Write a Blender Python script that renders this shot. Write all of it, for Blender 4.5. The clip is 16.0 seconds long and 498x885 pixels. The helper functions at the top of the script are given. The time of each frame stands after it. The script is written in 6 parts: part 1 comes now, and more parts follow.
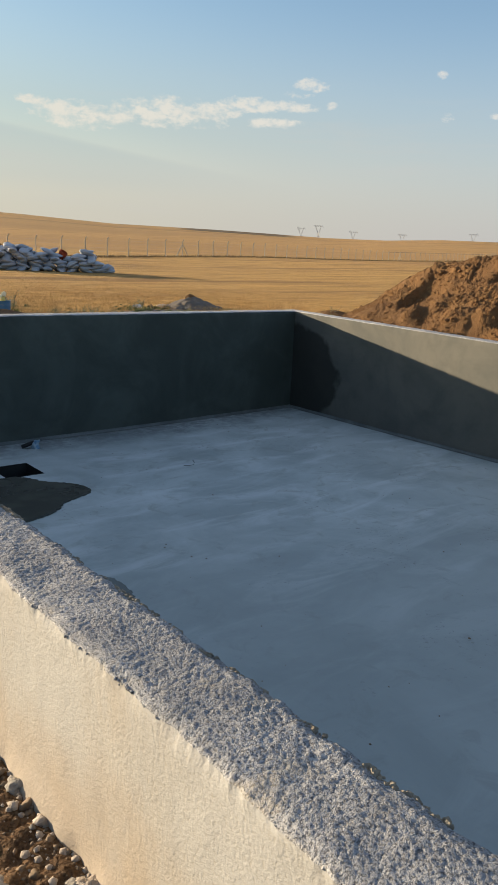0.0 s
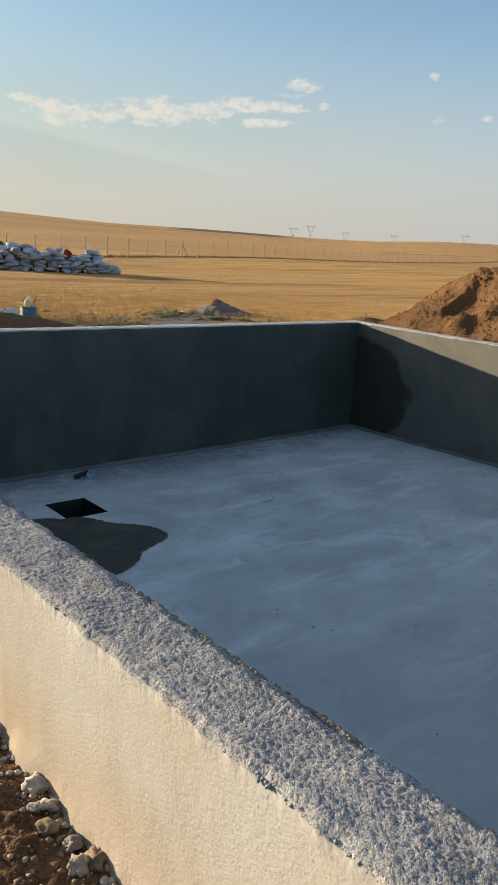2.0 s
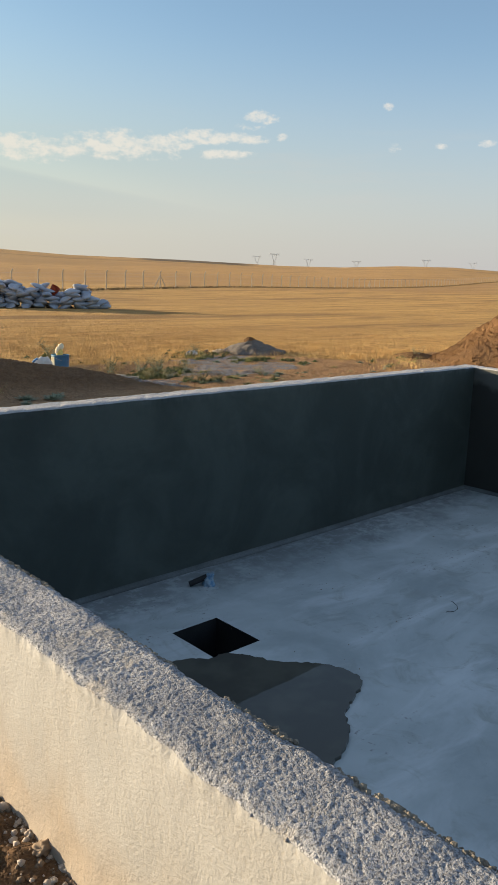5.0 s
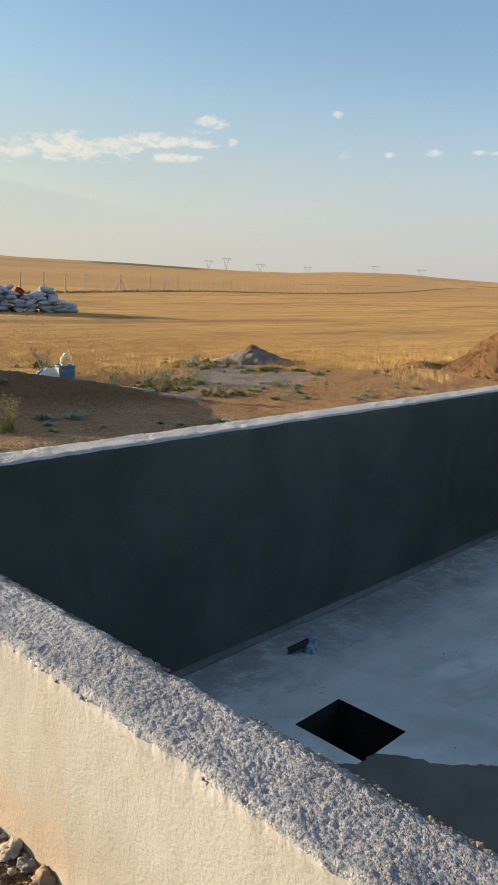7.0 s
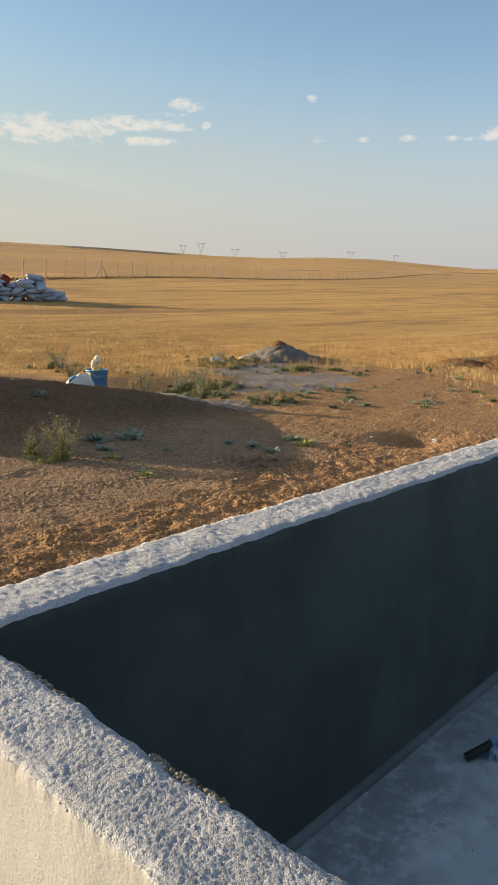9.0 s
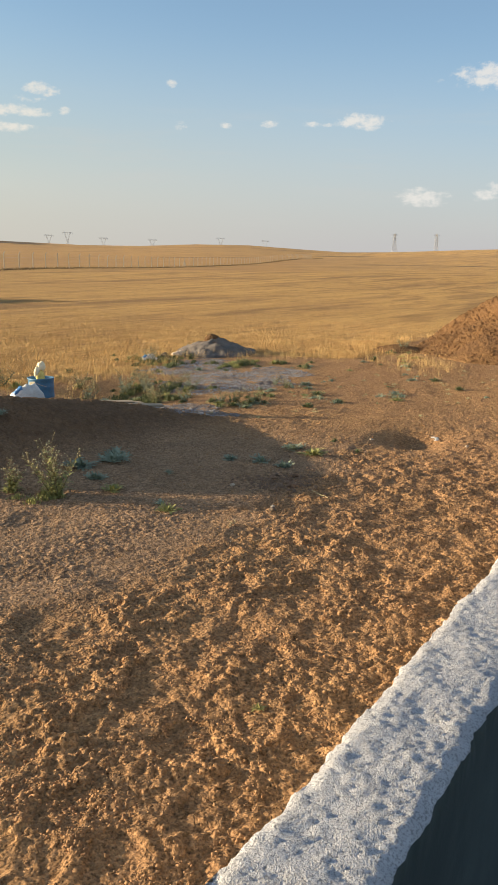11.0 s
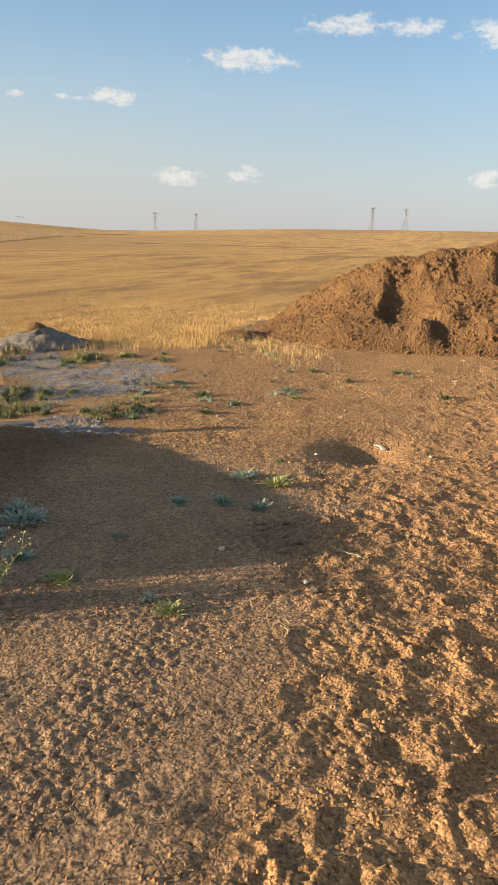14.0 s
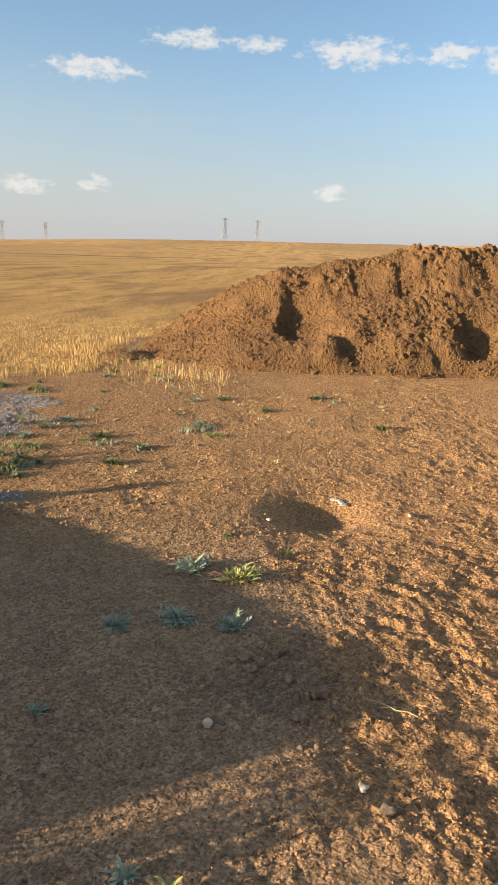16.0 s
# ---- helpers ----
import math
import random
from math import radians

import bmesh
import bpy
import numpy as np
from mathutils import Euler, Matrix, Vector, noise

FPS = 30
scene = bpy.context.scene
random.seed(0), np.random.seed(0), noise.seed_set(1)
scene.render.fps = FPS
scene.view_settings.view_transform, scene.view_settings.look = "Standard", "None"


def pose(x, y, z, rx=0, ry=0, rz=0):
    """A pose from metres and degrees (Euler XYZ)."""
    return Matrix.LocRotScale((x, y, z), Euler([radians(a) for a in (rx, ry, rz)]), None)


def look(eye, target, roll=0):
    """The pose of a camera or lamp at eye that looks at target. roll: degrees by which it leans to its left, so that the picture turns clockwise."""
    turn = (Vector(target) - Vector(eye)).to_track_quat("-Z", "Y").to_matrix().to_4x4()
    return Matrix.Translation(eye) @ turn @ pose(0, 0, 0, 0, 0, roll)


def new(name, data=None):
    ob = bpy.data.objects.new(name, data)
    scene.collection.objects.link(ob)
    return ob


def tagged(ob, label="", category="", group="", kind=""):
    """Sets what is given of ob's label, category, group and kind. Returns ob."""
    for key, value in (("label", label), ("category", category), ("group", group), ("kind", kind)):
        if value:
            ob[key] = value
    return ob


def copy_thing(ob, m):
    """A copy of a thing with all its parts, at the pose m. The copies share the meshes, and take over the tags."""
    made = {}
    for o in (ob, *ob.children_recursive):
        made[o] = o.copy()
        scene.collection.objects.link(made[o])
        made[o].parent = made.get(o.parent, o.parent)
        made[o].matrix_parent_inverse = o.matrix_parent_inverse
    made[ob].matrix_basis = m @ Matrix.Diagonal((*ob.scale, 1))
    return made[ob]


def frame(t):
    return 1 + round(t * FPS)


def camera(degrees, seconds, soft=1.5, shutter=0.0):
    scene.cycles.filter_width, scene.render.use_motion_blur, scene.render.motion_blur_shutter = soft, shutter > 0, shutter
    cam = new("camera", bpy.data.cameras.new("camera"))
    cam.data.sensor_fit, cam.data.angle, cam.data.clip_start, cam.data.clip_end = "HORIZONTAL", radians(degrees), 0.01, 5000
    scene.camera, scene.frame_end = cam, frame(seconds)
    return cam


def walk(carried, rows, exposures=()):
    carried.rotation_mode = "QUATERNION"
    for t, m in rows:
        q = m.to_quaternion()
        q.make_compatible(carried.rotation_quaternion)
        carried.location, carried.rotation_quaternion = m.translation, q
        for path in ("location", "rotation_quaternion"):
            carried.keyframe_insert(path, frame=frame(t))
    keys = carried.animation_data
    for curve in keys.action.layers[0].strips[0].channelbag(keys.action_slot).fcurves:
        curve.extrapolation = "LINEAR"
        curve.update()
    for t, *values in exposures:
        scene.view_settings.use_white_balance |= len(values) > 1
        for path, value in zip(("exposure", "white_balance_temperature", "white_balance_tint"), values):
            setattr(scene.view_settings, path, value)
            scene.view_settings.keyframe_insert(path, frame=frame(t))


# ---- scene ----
cam = camera(36.2, 16.0, 1.1)

EXPOSURES = [(0, 1.4), (4, 1.42), (6.5, 1.5), (10, 1.42), (12.5, 1.53), (16, 1.53)]
PATH = [
    (0, (1.667, 2.444, 1.494), (2.907, 3.937, 1.011), 2.6),
    (0.5, (1.657, 2.895, 1.458), (2.891, 4.392, 0.973), 2.7),
    (1, (1.658, 3.211, 1.505), (2.896, 4.704, 1.016), 2.6),
    (1.5, (1.597, 3.608, 1.513), (2.845, 5.093, 1.025), 2.9),
    (2, (1.578, 3.963, 1.525), (2.837, 5.441, 1.043), 3.0),
    (2.5, (1.606, 4.36, 1.556), (2.867, 5.839, 1.085), 2.7),
    (3, (1.499, 4.74, 1.567), (2.758, 6.224, 1.105), 2.5),
    (3.5, (1.482, 5.144, 1.596), (2.74, 6.632, 1.142), 1.7),
    (4, (1.551, 5.612, 1.589), (2.825, 7.088, 1.145), 1.4),
    (6.5, (1.458, 7.793, 1.571), (2.862, 9.168, 1.199), 2.1),
    (7, (1.475, 8.201, 1.542), (2.894, 9.553, 1.147), 2.2),
    (7.5, (1.522, 8.627, 1.567), (2.948, 9.965, 1.148), 2.3),
    (8, (1.499, 9.057, 1.597), (2.928, 10.388, 1.164), 2.5),
    (8.5, (1.556, 9.464, 1.595), (2.995, 10.783, 1.159), 2.7),
    (9, (1.644, 9.891, 1.627), (3.103, 11.19, 1.198), 2.3),
    (9.5, (1.616, 10.308, 1.599), (3.106, 11.573, 1.176), 1.9),
    (10, (1.607, 10.692, 1.627), (3.14, 11.905, 1.202), 1.3),
    (12.5, (2.088, 12.488, 1.609), (3.877, 13.23, 1.109), 1.8),
    (13, (2.213, 12.836, 1.625), (4.034, 13.491, 1.119), 2.1),
    (13.5, (2.391, 13.12, 1.583), (4.239, 13.695, 1.079), 2.0),
    (14, (2.673, 13.425, 1.575), (4.546, 13.928, 1.082), 1.4),
    (14.5, (2.982, 13.757, 1.565), (4.876, 14.179, 1.08), 1.2),
    (15, (3.289, 13.959, 1.566), (5.203, 14.297, 1.093), 1.1),
    (15.5, (3.724, 14.101, 1.588), (5.654, 14.342, 1.121), 1.3),
    (16, (4.061, 14.278, 1.555), (6.002, 14.427, 1.096), 1.6),
]
walk(cam, [(t, look(eye, target, roll)) for t, eye, target, roll in PATH], EXPOSURES)

# ---- sky and sun ----
SUN_AZ, SUN_EL = -28.0, 9.2          # degrees from +y towards +x; height over the horizon
world = bpy.data.worlds.new("sky")
scene.world = world
world.use_nodes = True
wt = world.node_tree
wt.nodes.clear()


class G:
    """A small helper to wire node trees."""

    def __init__(self, tree):
        self.t = tree

    def n(self, kind, **sets):
        node = self.t.nodes.new(kind)
        for k, v in sets.items():
            if k == "op":
                node.operation = v
            elif k == "dtype":
                node.data_type = v
            elif k == "blend":
                node.blend_type = v
        return node

    def put(self, sock, v):
        if isinstance(v, bpy.types.NodeSocket):
            self.t.links.new(v, sock)
        elif isinstance(v, (tuple, list)) and len(v) == 3 and sock.type == "RGBA":
            sock.default_value = (*v, 1.0)
        else:
            sock.default_value = v

    def math(self, op, a, b=0.0, c=None, clamp=False):
        node = self.n("ShaderNodeMath", op=op)
        node.use_clamp = clamp
        self.put(node.inputs[0], a)
        self.put(node.inputs[1], b)
        if c is not None:
            self.put(node.inputs[2], c)
        return node.outputs[0]

    def noise(self, vec, scale, detail=4.0, rough=0.55, dist=0.0):
        node = self.n("ShaderNodeTexNoise")
        if vec is not None:
            self.put(node.inputs["Vector"], vec)
        self.put(node.inputs["Scale"], scale)
        self.put(node.inputs["Detail"], detail)
        self.put(node.inputs["Roughness"], rough)
        self.put(node.inputs["Distortion"], dist)
        return node.outputs["Fac"]

    def voronoi(self, vec, scale, feature="F1"):
        node = self.n("ShaderNodeTexVoronoi")
        node.feature = feature
        self.put(node.inputs["Vector"], vec)
        self.put(node.inputs["Scale"], scale)
        return node.outputs["Distance"]

    def ramp(self, fac, lo, hi, a=0.0, b=1.0):
        node = self.n("ShaderNodeMapRange")
        node.interpolation_type = "SMOOTHSTEP"
        self.put(node.inputs["Value"], fac)
        for k, v in (("From Min", lo), ("From Max", hi), ("To Min", a), ("To Max", b)):
            self.put(node.inputs[k], v)
        return node.outputs["Result"]

    def mix(self, fac, a, b, blend="MIX"):
        node = self.n("ShaderNodeMix", dtype="RGBA")
        node.blend_type = blend
        self.put(node.inputs[0], fac)
        self.put(node.inputs[6], a)
        self.put(node.inputs[7], b)
        return node.outputs[2]

    def stretch(self, vec, sx, sy, sz):
        node = self.n("ShaderNodeVectorMath", op="MULTIPLY")
        self.put(node.inputs[0], vec)
        node.inputs[1].default_value = (sx, sy, sz)
        return node.outputs[0]

    def bump(self, height, strength, dist, normal=None):
        node = self.n("ShaderNodeBump")
        self.put(node.inputs["Height"], height)
        self.put(node.inputs["Strength"], strength)
        self.put(node.inputs["Distance"], dist)
        if normal is not None:
            self.put(node.inputs["Normal"], normal)
        return node.outputs[0]


g = G(wt)
sky = g.n("ShaderNodeTexSky")
sky.sky_type = "NISHITA"
sky.sun_disc = False
sky.sun_elevation = radians(SUN_EL)
sky.sun_rotation = radians(SUN_AZ)
sky.altitude = 900.0
sky.air_density, sky.dust_density, sky.ozone_density = 1.0, 2.2, 1.0
ray = g.n("ShaderNodeTexCoord").outputs["Generated"]
sep = g.n("ShaderNodeSeparateXYZ")
g.put(sep.inputs[0], ray)
az = g.math("MULTIPLY", g.math("ARCTAN2", sep.outputs[0], sep.outputs[1]), 57.2958)
el = g.math("MULTIPLY", g.math("ARCSINE", sep.outputs[2]), 57.2958)
pos = g.n("ShaderNodeCombineXYZ")
g.put(pos.inputs[0], az), g.put(pos.inputs[1], el)
wob = g.noise(g.stretch(pos.outputs[0], 0.8, 1.6, 1.0), 1.0, 5.0, 0.52)
wisp = g.noise(g.stretch(pos.outputs[0], 0.12, 0.9, 1.0), 0.6, 5.0, 0.6)
# small fair-weather clouds: azimuth, height, half width, half height in degrees
CLOUDS = [(26.6, 8.6, 2.8, .8), (32.9, 9.1, 3.5, .9), (39, 9.9, 2.4, .5), (40.5, 8.8, 1.9, .4), (36.8, 8.7, .8, .4),
          (43, 11.3, 1.05, .38), (42.0, 10.6, 1.3, .28), (44.3, 10.1, .6, .3), (51.7, 12, .5, .3), (52.3, 9.4, .6, .35), (58.6, 9.6, .9, .3),
          (74.1, 12.4, 3.3, .7), (81.1, 14.5, 3.1, .6), (85.6, 14.3, 1.8, .5), (69.5, 4.8, 1.9, .6), (74.1, 5.1, 1.2, .5),
          (65.2, 9.8, 1.8, .5), (92.2, 13.9, 3.6, .9), (98.7, 13.7, 2.1, .7), (101.8, 13.2, 1.2, .8), (90.9, 5.0, 1.2, .6), (29.8, 8.7, 1.6, .45), (36.5, 9.5, 2.2, .45), (41.8, 9.9, 1.6, .35), (24.0, 9.3, 1.2, .4), (55.6, 9.5, .7, .25), (61.8, 9.6, 1.4, .2)]
cover = 0.0
for ca, ce, wa, we in CLOUDS:
    dx = g.math("DIVIDE", g.math("SUBTRACT", az, ca), wa * 1.05)
    dy = g.math("DIVIDE", g.math("SUBTRACT", el, ce), we * 1.15)
    q = g.math("ADD", g.math("MULTIPLY", dx, dx), g.math("MULTIPLY", dy, dy))
    one = g.math("SUBTRACT", 1.0 if wa > 1.0 and we > 0.3 else 0.45, q)
    cover = g.math("MAXIMUM", cover, one) if cover != 0.0 else g.math("MAXIMUM", one, -3.0)
puff = g.noise(g.stretch(pos.outputs[0], 2.6, 3.6, 1.0), 1.0, 4.0, 0.6)
dens = g.math("ADD", g.math("MULTIPLY", cover, 1.35), g.math("MULTIPLY", g.math("SUBTRACT", wob, 0.51), 5.0))
dens = g.math("ADD", dens, g.math("MULTIPLY", g.math("SUBTRACT", puff, 0.5), 2.4))
mask = g.ramp(dens, -0.25, 1.75)
veil = g.math("MULTIPLY", g.ramp(wisp, 0.5, 0.75), g.math("MULTIPLY", g.ramp(el, 1.0, 4.0), g.ramp(el, 13.0, 7.0)))
skycol = g.mix(1.0, sky.outputs[0], (0.93, 1.0, 1.075), "MULTIPLY")
# evening haze low over the land, warmer towards the sun
side = g.ramp(az, 100.0, 5.0)
hazecol = g.mix(side, (2.24, 2.24, 2.52), (2.66, 2.52, 2.12))
skycol = g.mix(g.ramp(g.math("SUBTRACT", el, g.math("MULTIPLY", side, 4.2)), 15.0, -2.0, 0.0, 0.92), skycol, hazecol)
WHITE = 3.5
# unseen upper sky paled to add fill in the shade, and a duller west side
skycol = g.mix(g.ramp(el, 20.0, 50.0, 0.0, 0.4), skycol, (2.25, 2.5, 2.8))
skycol = g.mix(g.math("MULTIPLY", g.ramp(az, 70.0, 5.0), g.math("MULTIPLY", g.ramp(el, 4.0, 9.0), g.ramp(el, 26.0, 18.0))), skycol, (0.80, 0.855, 0.83), "MULTIPLY")
skycol = g.mix(g.math("MULTIPLY", g.ramp(az, 60.0, 95.0), g.ramp(el, 2.0, 9.0)), skycol, (0.88, 0.89, 0.92), "MULTIPLY")
# a slanting shaft of cloud shadow in the haze, lit along its upper rim
slant = g.math("SUBTRACT", el, g.math("SUBTRACT", 11.03, g.math("MULTIPLY", az, 0.152)))
reach = g.math("MULTIPLY", g.ramp(az, 44.0, 26.0), g.ramp(el, 3.2, 4.8))
skycol = g.mix(g.math("MULTIPLY", reach, g.ramp(slant, 0.15, -0.35)), skycol, (0.93, 0.955, 0.985), "MULTIPLY")
skycol = g.mix(g.math("MULTIPLY", reach, g.math("MULTIPLY", g.ramp(slant, -0.1, 0.2), g.ramp(slant, 2.4, 0.3))), skycol, (1.045, 1.045, 1.03), "MULTIPLY")
lit = g.mix(g.math("MULTIPLY", veil, 0.26), skycol, (WHITE * .76, WHITE * .75, WHITE * .71))
lit = g.mix(g.math("MULTIPLY", mask, 0.82), lit, g.mix(side, (WHITE * 1.03, WHITE * 1.0, WHITE * .96), (WHITE * 1.05, WHITE * .98, WHITE * .84)))
bg = g.n("ShaderNodeBackground")
g.put(bg.inputs[0], lit)
bg.inputs[1].default_value = 0.085
out = g.n("ShaderNodeOutputWorld")
g.put(out.inputs[0], bg.outputs[0])

sun = new("sun", bpy.data.lights.new("sun", "SUN"))
sun.data.energy, sun.data.angle, sun.data.color = 5.0, radians(0.6), (1.0, 0.79, 0.52)
sx, sy = math.sin(radians(SUN_AZ)), math.cos(radians(SUN_AZ))
sun.matrix_world = look((sx * 30, sy * 30, 30 * math.tan(radians(SUN_EL))), (0, 0, 0))

# ---- materials ----


def mat(name, build, rough=0.9, spec=0.25, metal=0.0, rugged=0.0):
    """A node material; build(g, co, bsdf) wires the colour and the relief; co is the place in metres."""
    m = bpy.data.materials.new(name)
    m.use_nodes = True
    t = m.node_tree
    b = t.nodes["Principled BSDF"]
    b.inputs["Roughness"].default_value, b.inputs["Metallic"].default_value = rough, metal
    b.inputs["Specular IOR Level"].default_value = spec
    b.inputs["Diffuse Roughness"].default_value = rugged
    k = G(t)
    co = k.n("ShaderNodeNewGeometry").outputs["Position"]
    build(k, co, b)
    return m


def plain(name, col, col2=None, scale=6.0, rough=0.8, bump=0.3, spec=0.25, metal=0.0, fine=60.0, size=0.004):
    """Two tones mixed by noise with a fine grain."""
    col2 = col2 or tuple(c * 0.7 for c in col)

    def build(k, co, b):
        a = k.noise(co, scale, 5.0, 0.6)
        f = k.noise(co, fine, 3.0, 0.6)
        c = k.mix(k.ramp(a, 0.35, 0.65), col, col2)
        c = k.mix(k.ramp(f, 0.35, 0.75, 0.0, 0.35), c, tuple(v * 0.55 for v in col2))
        k.put(b.inputs["Base Color"], c)
        k.put(b.inputs["Normal"], k.bump(f, bump, size))

    return mat(name, build, rough, spec, metal, 0.4 if rough > 0.94 else 0.0)


def attr(k, name):
    node = k.n("ShaderNodeAttribute")
    node.attribute_name = name
    return node.outputs["Fac"]


def ground_build(k, co, b):
    big = k.noise(co, 0.35, 4.0, 0.55)
    mid = k.noise(co, 2.6, 5.0, 0.6)
    grain = k.noise(co, 70.0, 5.0, 0.7)
    fine = k.noise(co, 210.0, 3.0, 0.65)
    flake = k.noise(co, 13.0, 5.0, 0.65)
    soil = k.mix(k.ramp(mid, 0.32, 0.68), (0.49, 0.286, 0.132), (0.395, 0.230, 0.111))
    soil = k.mix(k.ramp(big, 0.4, 0.65), soil, (0.42, 0.243, 0.121))
    soil = k.mix(k.ramp(flake, 0.5, 0.68, 0.0, 0.5), soil, (0.48, 0.277, 0.128))
    soil = k.mix(k.ramp(grain, 0.5, 0.36, 0.0, 0.85), soil, (0.15, 0.088, 0.05))
    soil = k.mix(k.ramp(fine, 0.62, 0.74, 0.0, 0.6), soil, (0.56, 0.43, 0.29))
    crust = k.mix(k.ramp(mid, 0.3, 0.7), (0.41, 0.272, 0.168), (0.335, 0.225, 0.142))
    crust = k.mix(k.ramp(flake, 0.5, 0.66, 0.0, 0.5), crust, (0.39, 0.255, 0.152))
    crust = k.mix(k.ramp(grain, 0.5, 0.36, 0.0, 0.7), crust, (0.16, 0.10, 0.062))
    crust = k.mix(k.ramp(fine, 0.64, 0.76, 0.0, 0.5), crust, (0.46, 0.37, 0.28))
    soil = k.mix(k.math("MULTIPLY", attr(k, "crust"), 0.75), soil, crust)
    for size, lo, hi in ((85.0, 0.78, 1.20), (38.0, 0.84, 1.17)):
        cell = k.n("ShaderNodeTexVoronoi")
        k.put(cell.inputs["Vector"], co)
        cell.inputs["Scale"].default_value = size
        tone = k.n("ShaderNodeSeparateXYZ")
        k.put(tone.inputs[0], cell.outputs["Color"])
        v = k.ramp(tone.outputs[0], 0.0, 1.0, lo, hi)
        grey = k.n("ShaderNodeCombineXYZ")
        for q in range(3):
            k.put(grey.inputs[q], v)
        soil = k.mix(1.0, soil, grey.outputs[0], "MULTIPLY")
    dug = k.mix(k.ramp(flake, 0.4, 0.6), (0.175, 0.105, 0.058), (0.115, 0.070, 0.041))
    dug = k.mix(k.ramp(grain, 0.55, 0.68, 0.0, 0.6), dug, (0.25, 0.165, 0.105))
    soil = k.mix(attr(k, "dug"), soil, dug)
    # stubble field: straw over dry earth, in long seed rows and patches
    rows = k.noise(k.stretch(co, 0.03, 0.55, 0.03), 1.0, 5.0, 0.65)
    patch = k.noise(k.stretch(co, 0.035, 0.16, 0.02), 1.0, 5.0, 0.65)
    straw = k.mix(k.ramp(rows, 0.35, 0.65), (0.68, 0.42, 0.158), (0.55, 0.335, 0.128))
    straw = k.mix(k.ramp(patch, 0.50, 0.62, 0.0, 0.75), straw, (0.27, 0.165, 0.085))
    straw = k.mix(k.ramp(k.noise(k.stretch(co, 1.0, 2.2, 1.0), 2.2, 6.0, 0.75), 0.48, 0.66, 0.0, 0.55), straw, (0.30, 0.175, 0.075))
    drift = k.noise(k.stretch(co, 0.22, 1.0, 0.2), 1.0, 4.0, 0.6)
    straw = k.mix(k.ramp(drift, 0.50, 0.66, 0.0, 0.6), straw, (0.29, 0.175, 0.08))
    far = k.noise(k.stretch(co, 0.0016, 0.007, 0.01), 1.0, 5.0, 0.6)
    straw = k.mix(k.ramp(far, 0.42, 0.60, 0.0, 0.7), straw, (0.37, 0.23, 0.11))
    col = k.mix(attr(k, "straw"), soil, straw)
    chips = k.voronoi(co, 34.0)
    gravel = k.mix(k.ramp(chips, 0.15, 0.6), (0.29, 0.29, 0.31), (0.17, 0.165, 0.165))
    gravel = k.mix(k.ramp(grain, 0.5, 0.8, 0.0, 0.5), gravel, (0.5, 0.49, 0.5))
    col = k.mix(k.math("MULTIPLY", attr(k, "gravel"), k.ramp(k.noise(co, 5.0, 4.0, 0.65), 0.38, 0.56, 0.1, 0.8)), col, gravel)
    # far strips of ploughed land and farm tracks, by distance and bearing
    off = k.n("ShaderNodeVectorMath", op="SUBTRACT")
    k.put(off.inputs[0], co)
    off.inputs[1].default_value = (5.0, 12.0, 0.0)
    sp = k.n("ShaderNodeSeparateXYZ")
    k.put(sp.inputs[0], off.outputs[0])
    far_r = k.math("SQRT", k.math("ADD", k.math("MULTIPLY", sp.outputs[0], sp.outputs[0]), k.math("MULTIPLY", sp.outputs[1], sp.outputs[1])))
    brg = k.math("MULTIPLY", k.math("ARCTAN2", sp.outputs[0], sp.outputs[1]), 57.2958)
    far_r = k.math("ADD", far_r, k.math("MULTIPLY", k.math("SUBTRACT", k.noise(co, 0.012, 3.0), 0.5), 60.0))
    col = k.mix(k.math("MULTIPLY", k.ramp(far_r, 88.0, 112.0, 0.0, 0.5), k.ramp(brg, 66.0, 56.0)), col, (0.40, 0.235, 0.105))
    strips = 0.0
    for r0, r1, a0, a1, amount in ((600, 905, 34.5, 42.5, 0.95), (430, 470, 62.4, 66, 0.7), (222, 230, 66, 83, 0.8), (300, 318, 50, 58, 0.6), (175, 181, 50, 120, 0.3), (560, 575, 20, 62, 0.35)):
        m = k.math("MULTIPLY", k.math("MULTIPLY", k.ramp(far_r, r0 - 4, r0 + 4), k.ramp(far_r, r1 + 4, r1 - 4)), k.math("MULTIPLY", k.ramp(brg, a0 - 0.8, a0 + 0.8), k.ramp(brg, a1 + 1.0, a1 - 1.0)))
        strips = k.math("MAXIMUM", strips, k.math("MULTIPLY", m, amount))
    col = k.mix(strips, col, (0.13, 0.095, 0.065))
    k.put(b.inputs["Base Color"], col)
    warp = k.n("ShaderNodeVectorMath", op="ADD")
    k.put(warp.inputs[0], co)
    wn = k.n("ShaderNodeTexNoise")
    k.put(wn.inputs["Vector"], co)
    wn.inputs["Scale"].default_value = 22.0
    wn.inputs["Detail"].default_value = 4.0
    k.put(warp.inputs[1], k.stretch(wn.outputs["Color"], 0.03, 0.03, 0.0))
    crack = k.ramp(k.voronoi(warp.outputs[0], 15.0, "DISTANCE_TO_EDGE"), 0.0, 0.035)
    crack = k.math("MAXIMUM", crack, k.ramp(mid, 0.60, 0.50))
    tuft = k.noise(co, 10.0, 3.0, 0.6)
    n0 = k.bump(k.math("MULTIPLY", tuft, attr(k, "straw")), 1.0, 0.16)
    c1 = k.voronoi(warp.outputs[0], 70.0)
    c2 = k.voronoi(warp.outputs[0], 30.0)
    soft = k.noise(co, 24.0, 2.0, 0.5)
